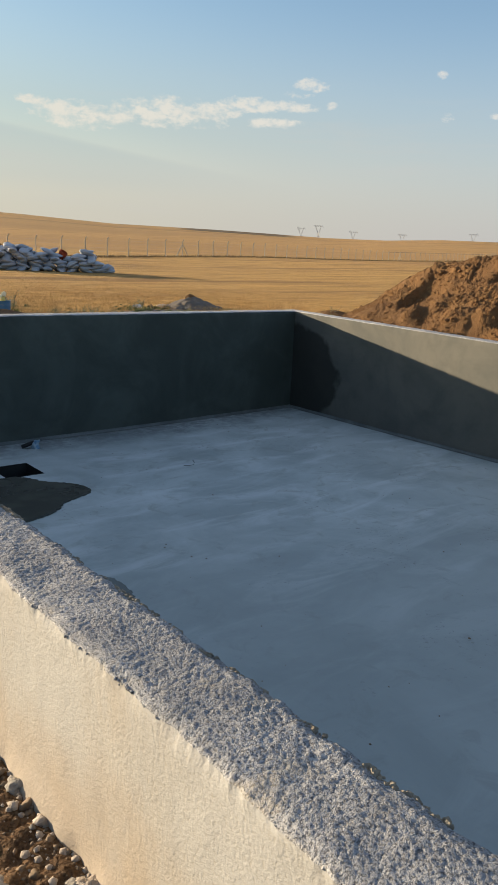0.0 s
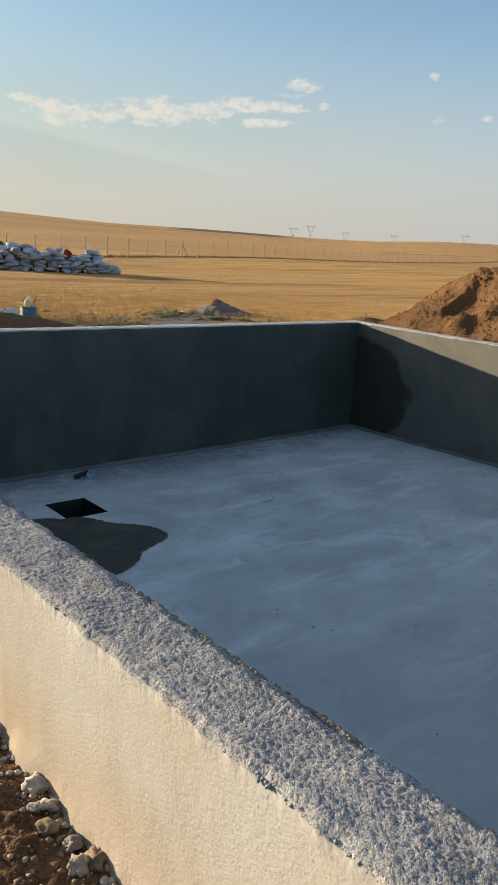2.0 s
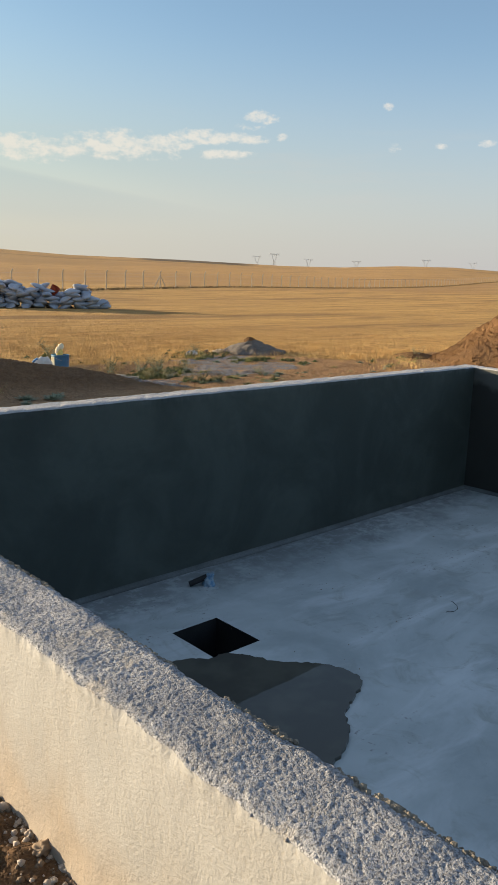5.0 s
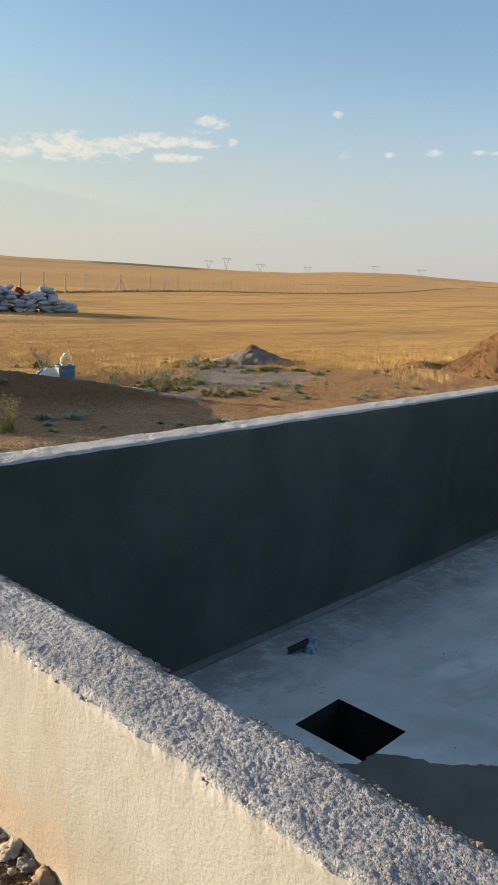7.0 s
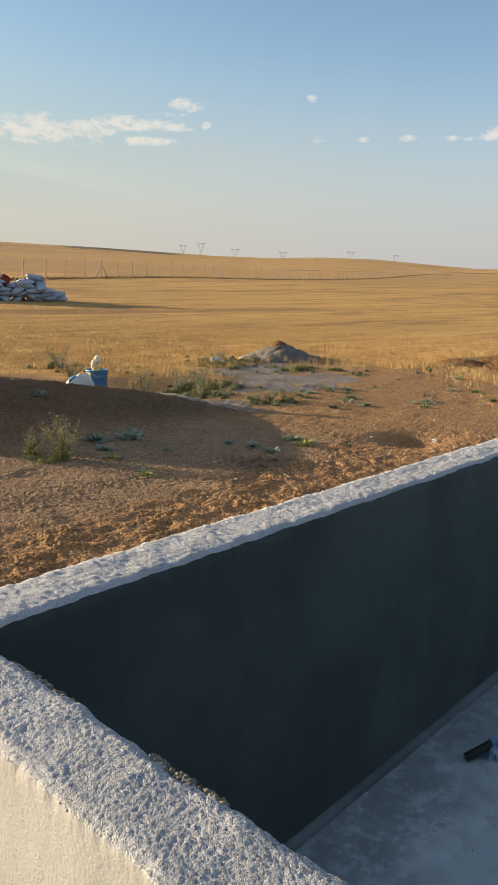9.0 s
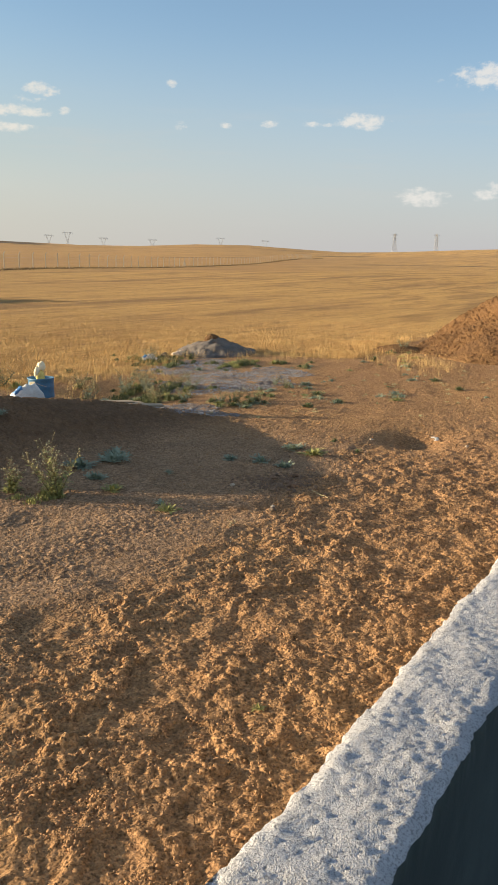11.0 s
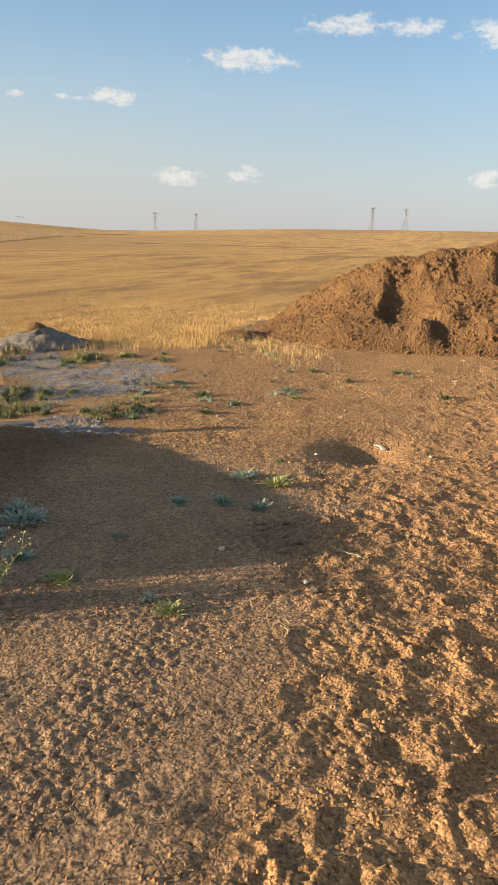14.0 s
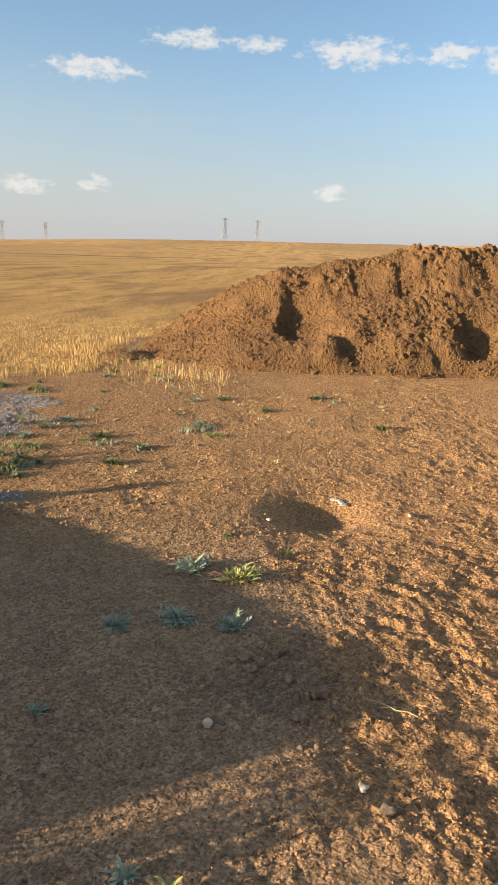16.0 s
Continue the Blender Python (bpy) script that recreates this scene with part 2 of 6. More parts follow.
    n1 = k.bump(k.math("SUBTRACT", k.math("MULTIPLY", soft, 1.2), c2), 1.0, 0.018, n0)
    n1 = k.bump(k.math("SUBTRACT", 1.0, c1), 1.0, 0.014, n1)
    n1 = k.bump(grain, 1.0, 0.010, n1)
    n2 = k.bump(fine, 0.5, 0.003, n1)
    n3 = k.bump(crack, 0.9, 0.010, n2)
    k.put(b.inputs["Normal"], n3)
    k.put(b.inputs["Diffuse Roughness"], k.math("MULTIPLY", k.math("SUBTRACT", 1.0, attr(k, "straw")), 0.4))


M_GROUND = mat("earth_and_field", ground_build, 0.95, 0.12)


def heap_build(k, co, b):
    mid = k.noise(co, 1.8, 5.0, 0.6)
    grain = k.noise(co, 30.0, 5.0, 0.7)
    c = k.mix(k.ramp(mid, 0.3, 0.7), (0.238, 0.133, 0.060), (0.165, 0.094, 0.047))
    c = k.mix(k.ramp(grain, 0.45, 0.75, 0.0, 0.6), c, (0.105, 0.063, 0.036))
    k.put(b.inputs["Base Color"], c)
    crumb = k.math("ADD", k.voronoi(co, 31.0), k.voronoi(co, 14.0))
    k.put(b.inputs["Normal"], k.bump(k.math("SUBTRACT", grain, k.math("MULTIPLY", crumb, 0.5)), 1.0, 0.05))


M_HEAP = mat("dug_earth", heap_build, 0.95, 0.1, rugged=0.4)


def floor_build(k, co, b):
    cloud = k.noise(co, 0.8, 6.0, 0.62, 0.6)
    trowel = k.noise(k.stretch(co, 0.9, 2.6, 1.0), 0.9, 6.0, 0.62, 0.7)
    spot = k.noise(co, 26.0, 3.0, 0.6)
    fine = k.noise(co, 160.0, 2.0, 0.6)
    c = k.mix(k.ramp(cloud, 0.32, 0.68), (0.285, 0.34, 0.36), (0.42, 0.485, 0.51))
    c = k.mix(k.ramp(trowel, 0.46, 0.70, 0.0, 0.5), c, (0.58, 0.65, 0.69))
    c = k.mix(k.ramp(k.noise(co, 3.2, 5.0, 0.65, 1.0), 0.54, 0.70, 0.0, 0.55), c, (0.26, 0.295, 0.29))
    c = k.mix(k.math("MULTIPLY", k.ramp(spot, 0.6, 0.72), k.ramp(k.noise(co, 1.4, 3.0), 0.5, 0.65)), c, (0.2, 0.2, 0.21))
    sp = k.n("ShaderNodeSeparateXYZ")
    k.put(sp.inputs[0], co)
    # floor tone darkens towards the south, with an uneven edge
    south_dark = k.ramp(k.math("ADD", sp.outputs[1], k.math("MULTIPLY", k.math("SUBTRACT", k.noise(co, 0.5, 4.0, 0.6), 0.5), 5.0)), 8.6, 5.2, 0.0, 0.62)
    c = k.mix(south_dark, c, (0.235, 0.275, 0.285))
    # mottled darker band along the foot of the north wall
    reach = k.math("ADD", sp.outputs[1], k.math("MULTIPLY", k.math("SUBTRACT", k.noise(co, 1.6, 5.0, 0.62), 0.5), 1.5))
    north_band = k.math("MULTIPLY", k.ramp(reach, 11.0, 11.75), k.ramp(k.noise(co, 9.0, 5.0, 0.7), 0.36, 0.56, 0.35, 1.0))
    c = k.mix(k.math("MULTIPLY", north_band, 0.75), c, (0.15, 0.168, 0.175))
    k.put(b.inputs["Base Color"], c)
    k.put(b.inputs["Roughness"], k.ramp(cloud, 0.3, 0.7, 0.62, 0.85))
    k.put(b.inputs["Normal"], k.bump(fine, 0.15, 0.002, k.bump(trowel, 0.12, 0.02)))


M_FLOOR = mat("trowelled_screed", floor_build, 0.75, 0.3)


def render_coat(dark, light, damp_at=None):
    """Cement coat in two greys; damp_at: (y, half width) of a damp patch at the corner."""

    def build(k, co, b):
        cloud = k.noise(co, 0.9, 5.0, 0.6, 0.8)
        mid = k.noise(co, 4.0, 5.0, 0.6)
        fine = k.noise(co, 120.0, 3.0, 0.6)
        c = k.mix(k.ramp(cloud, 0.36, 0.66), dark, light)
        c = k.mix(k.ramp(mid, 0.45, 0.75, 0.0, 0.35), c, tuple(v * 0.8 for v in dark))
        if damp_at:
            s = k.n("ShaderNodeSeparateXYZ")
            k.put(s.inputs[0], co)
            dy = k.math("DIVIDE", k.math("SUBTRACT", s.outputs[1], 11.8), 1.05)
            dz = k.math("DIVIDE", k.math("ADD", s.outputs[2], 0.42), 0.80)
            d = k.math("SQRT", k.math("ADD", k.math("MULTIPLY", dy, dy), k.math("MULTIPLY", dz, dz)))
            d = k.math("ADD", d, k.math("MULTIPLY", k.math("SUBTRACT", k.noise(co, 2.4, 4.0, 0.5), 0.5), 0.45))
            wet = k.ramp(d, 1.04, 0.94)
            c = k.mix(k.math("MULTIPLY", wet, 0.75), c, tuple(v * 0.2 for v in dark))
        k.put(b.inputs["Base Color"], c)
        k.put(b.inputs["Normal"], k.bump(fine, 0.25, 0.003, k.bump(cloud, 0.2, 0.05)))

    return build


# north coat: dark cement, deepened further to hold the wall's shade
M_WALL_DARK = mat("shade_dark_render", render_coat((0.039, 0.050, 0.046), (0.064, 0.079, 0.072)), 0.7, 0.3)
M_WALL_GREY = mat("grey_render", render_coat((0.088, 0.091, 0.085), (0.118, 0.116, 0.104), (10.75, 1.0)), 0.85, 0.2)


def plaster_build(k, co, b):
    cloud = k.noise(co, 1.3, 5.0, 0.6)
    stain = k.noise(k.stretch(co, 2.2, 2.2, 0.6), 1.2, 5.0, 0.6)
    sand = k.noise(co, 95.0, 4.0, 0.65)
    lump = k.noise(co, 38.0, 4.0, 0.6)
    s = k.n("ShaderNodeSeparateXYZ")
    k.put(s.inputs[0], co)
    splash = k.ramp(k.math("ADD", s.outputs[2], k.math("MULTIPLY", k.math("SUBTRACT", k.noise(co, 3.5, 4.0, 0.6), 0.5), 0.5)), 0.40, 0.0)
    c = k.mix(k.ramp(cloud, 0.35, 0.65), (0.318, 0.324, 0.328), (0.278, 0.278, 0.274))
    c = k.mix(k.ramp(stain, 0.5, 0.75, 0.0, 0.4), c, (0.285, 0.235, 0.175))
    c = k.mix(k.math("MULTIPLY", splash, 0.5), c, (0.28, 0.205, 0.13))
    c = k.mix(k.ramp(sand, 0.3, 0.5, 0.35, 0.0), c, (0.245, 0.226, 0.19))
    k.put(b.inputs["Base Color"], c)
    k.put(b.inputs["Normal"], k.bump(sand, 0.5, 0.005, k.bump(lump, 0.25, 0.007)))


M_PLASTER = mat("sandy_cement_plaster", plaster_build, 0.93, 0.12)


def rough_build(k, co, b, lift=1.0):
    cloud = k.noise(co, 2.0, 5.0, 0.6)
    grit = k.noise(co, 170.0, 5.0, 0.7)
    pits = k.voronoi(co, 180.0)
    fine = k.noise(co, 260.0, 2.0, 0.6)
    c = k.mix(k.ramp(cloud, 0.35, 0.65), (0.375, 0.387, 0.415), (0.29, 0.30, 0.325))
    c = k.mix(k.ramp(k.noise(co, 14.0, 5.0, 0.65), 0.50, 0.66, 0.0, 0.6), c, (0.50, 0.505, 0.525))
    c = k.mix(k.ramp(grit, 0.54, 0.38, 0.0, 0.85), c, (0.09, 0.092, 0.1))
    c = k.mix(k.ramp(fine, 0.55, 0.75, 0.0, 0.4), c, (0.60, 0.59, 0.59))
    c = k.mix(k.ramp(k.noise(co, 6.0, 4.0, 0.6), 0.58, 0.70, 0.0, 0.35), c, (0.42, 0.37, 0.29))
    # paler tone towards the far end
    sp = k.n("ShaderNodeSeparateXYZ")
    k.put(sp.inputs[0], co)
    far_pale = k.ramp(k.math("ADD", sp.outputs[1], k.math("MULTIPLY", k.math("SUBTRACT", k.noise(co, 1.7, 4.0, 0.6), 0.5), 4.0)), 8.6, 11.6, 0.0, 0.42)
    if lift > 1.0:
        far_pale = k.math("MAXIMUM", far_pale, 0.4)
    c = k.mix(far_pale, c, k.mix(k.ramp(grit, 0.52, 0.38, 0.0, 0.6), (0.66, 0.665, 0.68), (0.33, 0.33, 0.34)))
    k.put(b.inputs["Base Color"], c)
    h = k.math("ADD", grit, k.math("MULTIPLY", pits, 0.25))
    k.put(b.inputs["Normal"], k.bump(fine, 0.9, 0.004, k.bump(h, 0.9, 0.0055)))


M_ROUGH = mat("rough_struck_concrete", rough_build, 0.95, 0.15)
M_PALETOP = mat("pale_struck_concrete", lambda k, co, b: rough_build(k, co, b, 1.4), 0.95, 0.15)
M_CRUMB = plain("crumbled_mortar", (0.27, 0.24, 0.19), (0.18, 0.16, 0.13), 12.0, 0.95, 0.8, fine=90.0, size=0.006)
M_MORTAR = plain("spilled_pale_mortar", (0.47, 0.41, 0.355), (0.33, 0.28, 0.235), 10.0, 0.95, 0.9, fine=80.0, size=0.01)
M_STONE = plain("field_stone", (0.22, 0.165, 0.12), (0.14, 0.105, 0.075), 14.0, 0.9, 0.5)
M_GREYSTONE = plain("grey_stone", (0.24, 0.225, 0.21), (0.16, 0.15, 0.14), 14.0, 0.9, 0.9, size=0.01)
M_PALE = plain("pale_stone", (0.62, 0.52, 0.40), (0.48, 0.38, 0.28), 14.0, 0.9, 0.4)
M_CLOD = plain("earth_clod", (0.42, 0.245, 0.118), (0.31, 0.18, 0.092), 8.0, 0.97, 0.9, fine=70.0, size=0.01)
# darker and greyer than earth_clod
M_DARKCLOD = plain("grey_brown_clod", (0.29, 0.19, 0.127), (0.20, 0.132, 0.09), 8.0, 0.97, 0.9, fine=70.0, size=0.01)
M_SAND = plain("grey_sand", (0.215, 0.185, 0.16), (0.15, 0.128, 0.11), 4.0, 0.95, 0.7, fine=45.0, size=0.02)
M_GRAVEL = plain("blue_grey_gravel", (0.37, 0.37, 0.395), (0.22, 0.22, 0.235), 22.0, 0.85, 0.3)
M_STRAW = plain("dry_straw", (0.61, 0.41, 0.18), (0.40, 0.255, 0.11), 1.3, 0.9, 0.1, spec=0.15)
M_PALESTRAW = plain("bleached_straw", (0.66, 0.47, 0.21), (0.50, 0.34, 0.14), 3.0, 0.9, 0.1, spec=0.15)
M_LEAF = plain("green_leaf", (0.17, 0.185, 0.075), (0.11, 0.13, 0.055), 9.0, 0.65, 0.2, spec=0.3)
M_GREYLEAF = plain("grey_green_leaf", (0.31, 0.36, 0.265), (0.20, 0.24, 0.17), 9.0, 0.7, 0.2, spec=0.25)
M_LIME = plain("yellow_green_leaf", (0.38, 0.36, 0.125), (0.25, 0.255, 0.09), 9.0, 0.65, 0.2, spec=0.3)
M_STEM = plain("woody_stem", (0.24, 0.20, 0.11), (0.15, 0.12, 0.06), 9.0, 0.85, 0.2)
M_SEED = plain("pale_seed_head", (0.46, 0.42, 0.25), (0.34, 0.30, 0.16), 20.0, 0.9, 0.2)
M_SACK = plain("woven_white_sack", (0.44, 0.48, 0.56), (0.32, 0.355, 0.42), 1.6, 0.6, 0.25, fine=40.0)
M_RED = plain("rusty_red_plastic", (0.42, 0.075, 0.03), (0.30, 0.05, 0.025), 3.0, 0.55, 0.1)
M_BLUE = plain("worn_blue_paint", (0.035, 0.16, 0.32), (0.05, 0.13, 0.22), 7.0, 0.45, 0.15, spec=0.4)
M_CREAM = plain("pale_cream_paper", (0.86, 0.80, 0.62), (0.78, 0.68, 0.44), 14.0, 0.8, 0.2)
M_YELLOW = plain("pale_yellow_cloth", (0.80, 0.64, 0.22), (0.72, 0.55, 0.16), 14.0, 0.85, 0.2)
M_BAG = plain("torn_white_bag", (0.72, 0.70, 0.66), (0.58, 0.56, 0.52), 7.0, 0.6, 0.3)
M_BAGBLUE = plain("blue_print", (0.05, 0.17, 0.42), (0.07, 0.2, 0.4), 7.0, 0.5, 0.1)
M_WOOD = plain("weathered_board", (0.42, 0.33, 0.23), (0.30, 0.23, 0.15), 5.0, 0.85, 0.4)
M_PIPE = plain("black_plastic_pipe", (0.02, 0.022, 0.025), (0.03, 0.032, 0.035), 9.0, 0.45, 0.05)
M_WRAP = plain("blue_plastic_wrap", (0.10, 0.22, 0.36), (0.30, 0.40, 0.48), 30.0, 0.4, 0.4)
M_POST = plain("pale_concrete_post", (0.52, 0.44, 0.34), (0.43, 0.36, 0.27), 2.0, 0.9, 0.2)
M_WIRE = plain("galvanised_wire", (0.38, 0.36, 0.33), (0.30, 0.28, 0.26), 2.0, 0.6, 0.1)
M_STEEL = plain("far_galvanised_steel", (0.34, 0.35, 0.37), (0.30, 0.31, 0.33), 0.2, 0.6, 0.1)
M_SCRUB = plain("dark_dry_weeds", (0.26, 0.18, 0.085), (0.18, 0.12, 0.06), 1.0, 0.9, 0.2)


def water_build(k, co, b):
    k.put(b.inputs["Base Color"], k.mix(k.ramp(k.noise(co, 2.5, 3.0), 0.4, 0.6), (0.085, 0.088, 0.076), (0.065, 0.067, 0.06)))
    b.inputs["IOR"].default_value = 1.33


M_WATER = mat("standing_water", water_build, 0.02, 0.5)
M_COVE = plain("cove_mortar", (0.14, 0.16, 0.165), (0.095, 0.107, 0.11), 3.0, 0.8, 0.3)
# sump lining: near-black colour stands in for the shade inside the pit
M_PITDARK = plain("shade_black_concrete", (0.022, 0.024, 0.026), (0.014, 0.016, 0.018), 3.0, 0.6, 0.3)

# ---- shared shapes ----
RNG = np.random.default_rng(7)
PERM = np.tile(np.random.default_rng(3).permutation(256), 4)


def pn(x, y, seed=0):
    """Gradient noise, about -0.7 to 0.7."""
    xi, yi = np.floor(x).astype(np.int64), np.floor(y).astype(np.int64)
    xf, yf = x - xi, y - yi
    u, v = xf * xf * xf * (xf * (xf * 6 - 15) + 10), yf * yf * yf * (yf * (yf * 6 - 15) + 10)

    def corner(i, j):
        a = PERM[(PERM[(xi + i + seed * 17) & 255] + yi + j) & 255] * (math.pi / 128)
        return np.cos(a) * (xf - i) + np.sin(a) * (yf - j)

    top = corner(0, 0) * (1 - u) + corner(1, 0) * u
    low = corner(0, 1) * (1 - u) + corner(1, 1) * u
    return top * (1 - v) + low * v


def fbm(x, y, octaves=4, seed=0, gain=0.5):
    total, amp, f = 0.0, 1.0, 1.0
    for o in range(octaves):
        total = total + amp * pn(x * f + 13.7 * o, y * f - 7.1 * o, seed + o)
        amp, f = amp * gain, f * 2.03
    return total


def lumps(x, y, cell, seed=0):
    """Rounded clods: 0 in the gaps, up to 1 on top of the larger ones."""
    xs, ys = x / cell, y / cell
    xi, yi = np.floor(xs).astype(np.int64), np.floor(ys).astype(np.int64)
    best = np.zeros_like(xs)
    for i in (-1, 0, 1):
        for j in (-1, 0, 1):
            h = PERM[(PERM[(xi + i + seed * 31) & 255] + yi + j) & 255]
            h2, h3 = PERM[h + 57], PERM[h + 131]
            px, py = xi + i + h / 255.0, yi + j + h2 / 255.0
            r = 0.25 + 0.55 * (h3 / 255.0) ** 1.6
            d2 = ((xs - px) ** 2 + (ys - py) ** 2) / (r * r)
            best = np.maximum(best, np.sqrt(np.clip(1 - d2, 0, 1)) * r)
    return best


def smooth(a, b, x):
    t = np.clip((x - a) / (b - a), 0, 1)
    return t * t * (3 - 2 * t)


def mesh_ob(name, verts, faces, material, parent=None, shade=True):
    me = bpy.data.meshes.new(name)
    me.from_pydata([tuple(map(float, v)) for v in verts] if not isinstance(verts, np.ndarray) else verts.tolist(), [], faces)
    me.update()
    if shade:
        me.polygons.foreach_set("use_smooth", np.ones(len(me.polygons), bool))
    for m in material if isinstance(material, (list, tuple)) else [material]:
        me.materials.append(m)
    ob = new(name, me)
    if parent is not None:
        ob.parent = parent
    return ob


def grid_faces(rows, cols, keep=None):
    a = np.arange(rows * cols).reshape(rows, cols)
    f = np.stack([a[:-1, :-1], a[:-1, 1:], a[1:, 1:], a[1:, :-1]], -1).reshape(-1, 4)
    if keep is not None:
        f = f[keep.reshape(-1)]
    return f.tolist()


def part(name, bm, material, parent=None, label="", shade=False):
    """One bmesh as one mesh object under a thing or a part."""
    me = bpy.data.meshes.new(name)
    bm.to_mesh(me)
    bm.free()
    if shade:
        me.polygons.foreach_set("use_smooth", np.ones(len(me.polygons), bool))
    me.materials.append(material)
    ob = new(name, me)
    if parent is not None:
        ob.parent = parent
    if label:
        tagged(ob, label)
    return ob


def thing(name, place, label, category, group="", turn=0.0):
    """An Empty at the base of a thing."""
    ob = new(name)
    ob.empty_display_size = 0.1
    ob.matrix_basis = pose(*place, 0, 0, turn)
    return tagged(ob, label, category, group)


def box(bm, size, at=(0, 0, 0), turn=None, bevel=0.0):
    r = bmesh.ops.create_cube(bm, size=1.0)
    m = Matrix.Translation(at) @ (turn or Matrix()) @ Matrix.Diagonal((*size, 1))
    bmesh.ops.transform(bm, matrix=m, verts=r["verts"])
    if bevel:
        edges = list({e for v in r["verts"] for e in v.link_edges})
        bmesh.ops.bevel(bm, geom=edges, offset=bevel, segments=2, affect="EDGES", profile=0.6)


def bar(bm, a, b, w, sides=6, taper=1.0):
    """A round or square bar from a to b."""
    a, b = Vector(a), Vector(b)
    d = b - a
    r = bmesh.ops.create_cone(bm, cap_ends=True, segments=sides, radius1=w, radius2=w * taper, depth=d.length)
    m = Matrix.Translation((a + b) / 2) @ d.to_track_quat("Z", "Y").to_matrix().to_4x4()
    bmesh.ops.transform(bm, matrix=m, verts=r["verts"])


def rock_mesh(name, seed, material, squash=0.7, rough=0.35, sub=2):
    """A stone or clod of unit size, resting a little sunk."""
    bm = bmesh.new()
    bmesh.ops.create_icosphere(bm, subdivisions=sub, radius=0.5)
    for v in bm.verts:
        p = v.co * 1.9 + Vector((seed * 3.1, seed * 1.7, seed))
        k = 1 + rough * (noise.noise(p) + 0.6 * noise.noise(p * 2.3) + 0.45 * noise.noise(p * 5.1))
        v.co = Vector((v.co.x * k, v.co.y * k * 0.85, v.co.z * k * squash))
    me = bpy.data.meshes.new(name)
    bm.to_mesh(me)
    bm.free()
    me.materials.append(material)
    if sub > 2:
        me.polygons.foreach_set("use_smooth", np.ones(len(me.polygons), bool))
    return me


# ---- the lie of the land ----
WALL_TOP, FLOOR = 0.60, -1.06
X0, X1, X2, X3 = 2.40, 2.63, 10.30, 10.53       # outer and inner faces of the long walls
Y0, Y1, Y2, Y3 = -4.25, -4.0, 11.80, 12.05      # and of the short ones
HUB = (5.0, 12.0)


def horizon(a):
    """Height of the skyline in degrees, by azimuth."""
    return np.interp(a, [-180, 0, 21.6, 29, 37, 42.5, 47, 50, 54, 58, 60, 63.5, 68, 73, 78, 85, 92, 110, 180],
                     [1.4, 2.0, 1.87, 1.52, 1.42, 1.29, 1.13, 1.24, 1.4, 1.37, 1.22, 0.98, 1.04, 1.24, 1.38, 1.45, 1.46, 1.5, 1.4])


def crest(x):
    return np.interp(x, [2.4, 3.6, 4.2, 4.45, 4.6, 4.72, 4.85, 5.1, 5.35, 5.65, 5.9, 6.2, 6.6, 7.15, 7.6, 8.0, 8.4, 9.2], [0.0, 0.06, 0.17, 0.25, 0.40, 0.54, 0.55, 0.54, 0.51, 0.45, 0.42, 0.38, 0.315, 0.215, 0.145, 0.06, -0.06, -0.15])


def lay(x, y):
    """The ground's height without clods."""
    dx, dy = x - HUB[0], y - HUB[1]
    r, a = np.hypot(dx, dy), np.degrees(np.arctan2(dx, dy))
    e = np.tan(np.radians(horizon(a)))
    near = np.interp(x, [4.6, 6.2, 7.2, 8.6, 11.5, 13.5, 16], [0.0, -0.04, -0.065, -0.10, -0.12, -0.07, -0.06])
    near = near - 0.12 * np.exp(-((x - 9.3) ** 2 + (y - 18.5) ** 2) / 0.9)
    z = near + smooth(25, 45, r) * 0.08 + smooth(40, 100, r) * 0.95 + smooth(100, 320, r) * 1.8
    far = 1.6 + 900.0 * e
    z = z + (far - 2.9) * smooth(150, 900, r) ** 1.1
    z = z + smooth(60, 300, r) * (1 - smooth(500, 850, r)) * 1.2 * pn(x / 120.0, y / 90.0, 5)
    z = z - smooth(900, 3000, r) * 22.0
    # low spoil bank beside the bare ground
    h = crest(x - 0.53 * np.clip(17.5 - y, 0.0, 2.0)) + 0.03 * fbm(x * 1.3, y * 1.3, 3, 11)
    front, back = smooth(15.8, 17.25, y) ** 1.3, 1 - smooth(17.5, 19.3, y)
    ends = smooth(2.3, 2.7, x) * (1 - smooth(8.6, 9.3, x))
    z = z + np.clip(h - near, 0, None) * front * back * ends
    # shallow scrape
    return z - 0.13 * np.exp(-(((x - 9.2) / 0.42) ** 2 + ((y - 14.15) / 0.30) ** 2))


def straw_edge(x):
    return np.interp(x, [-60, 8.2, 8.7, 11, 12.6, 13.4, 14.3, 14.9, 16, 17.5, 20, 24, 30], [22, 21, 19.9, 19.8, 20.3, 20.6, 19.0, 17.4, 17.2, 17.7, 18.2, 10, -60])


def straw_mask(x, y):
    return smooth(-0.25, 0.35, y - straw_edge(x) + 0.5 * fbm(x * 0.9, y * 0.9, 3, 21))


def gravel_mask(x, y):
    w = 0.55 * fbm(x * 1.6, y * 1.6, 3, 31)
    a = 1 - np.hypot((x - 11.5) / 1.5, (y - 17.9) / 0.95)
    b = 1 - np.hypot((x - 8.95) / 0.6, (y - 17.05) / 0.75)
    c = 1 - np.hypot((x - 12.3) / 1.1, (y - 19.2) / 0.8)
    return smooth(0.0, 0.22, np.maximum(np.maximum(a, b), c * 0.8) + w)


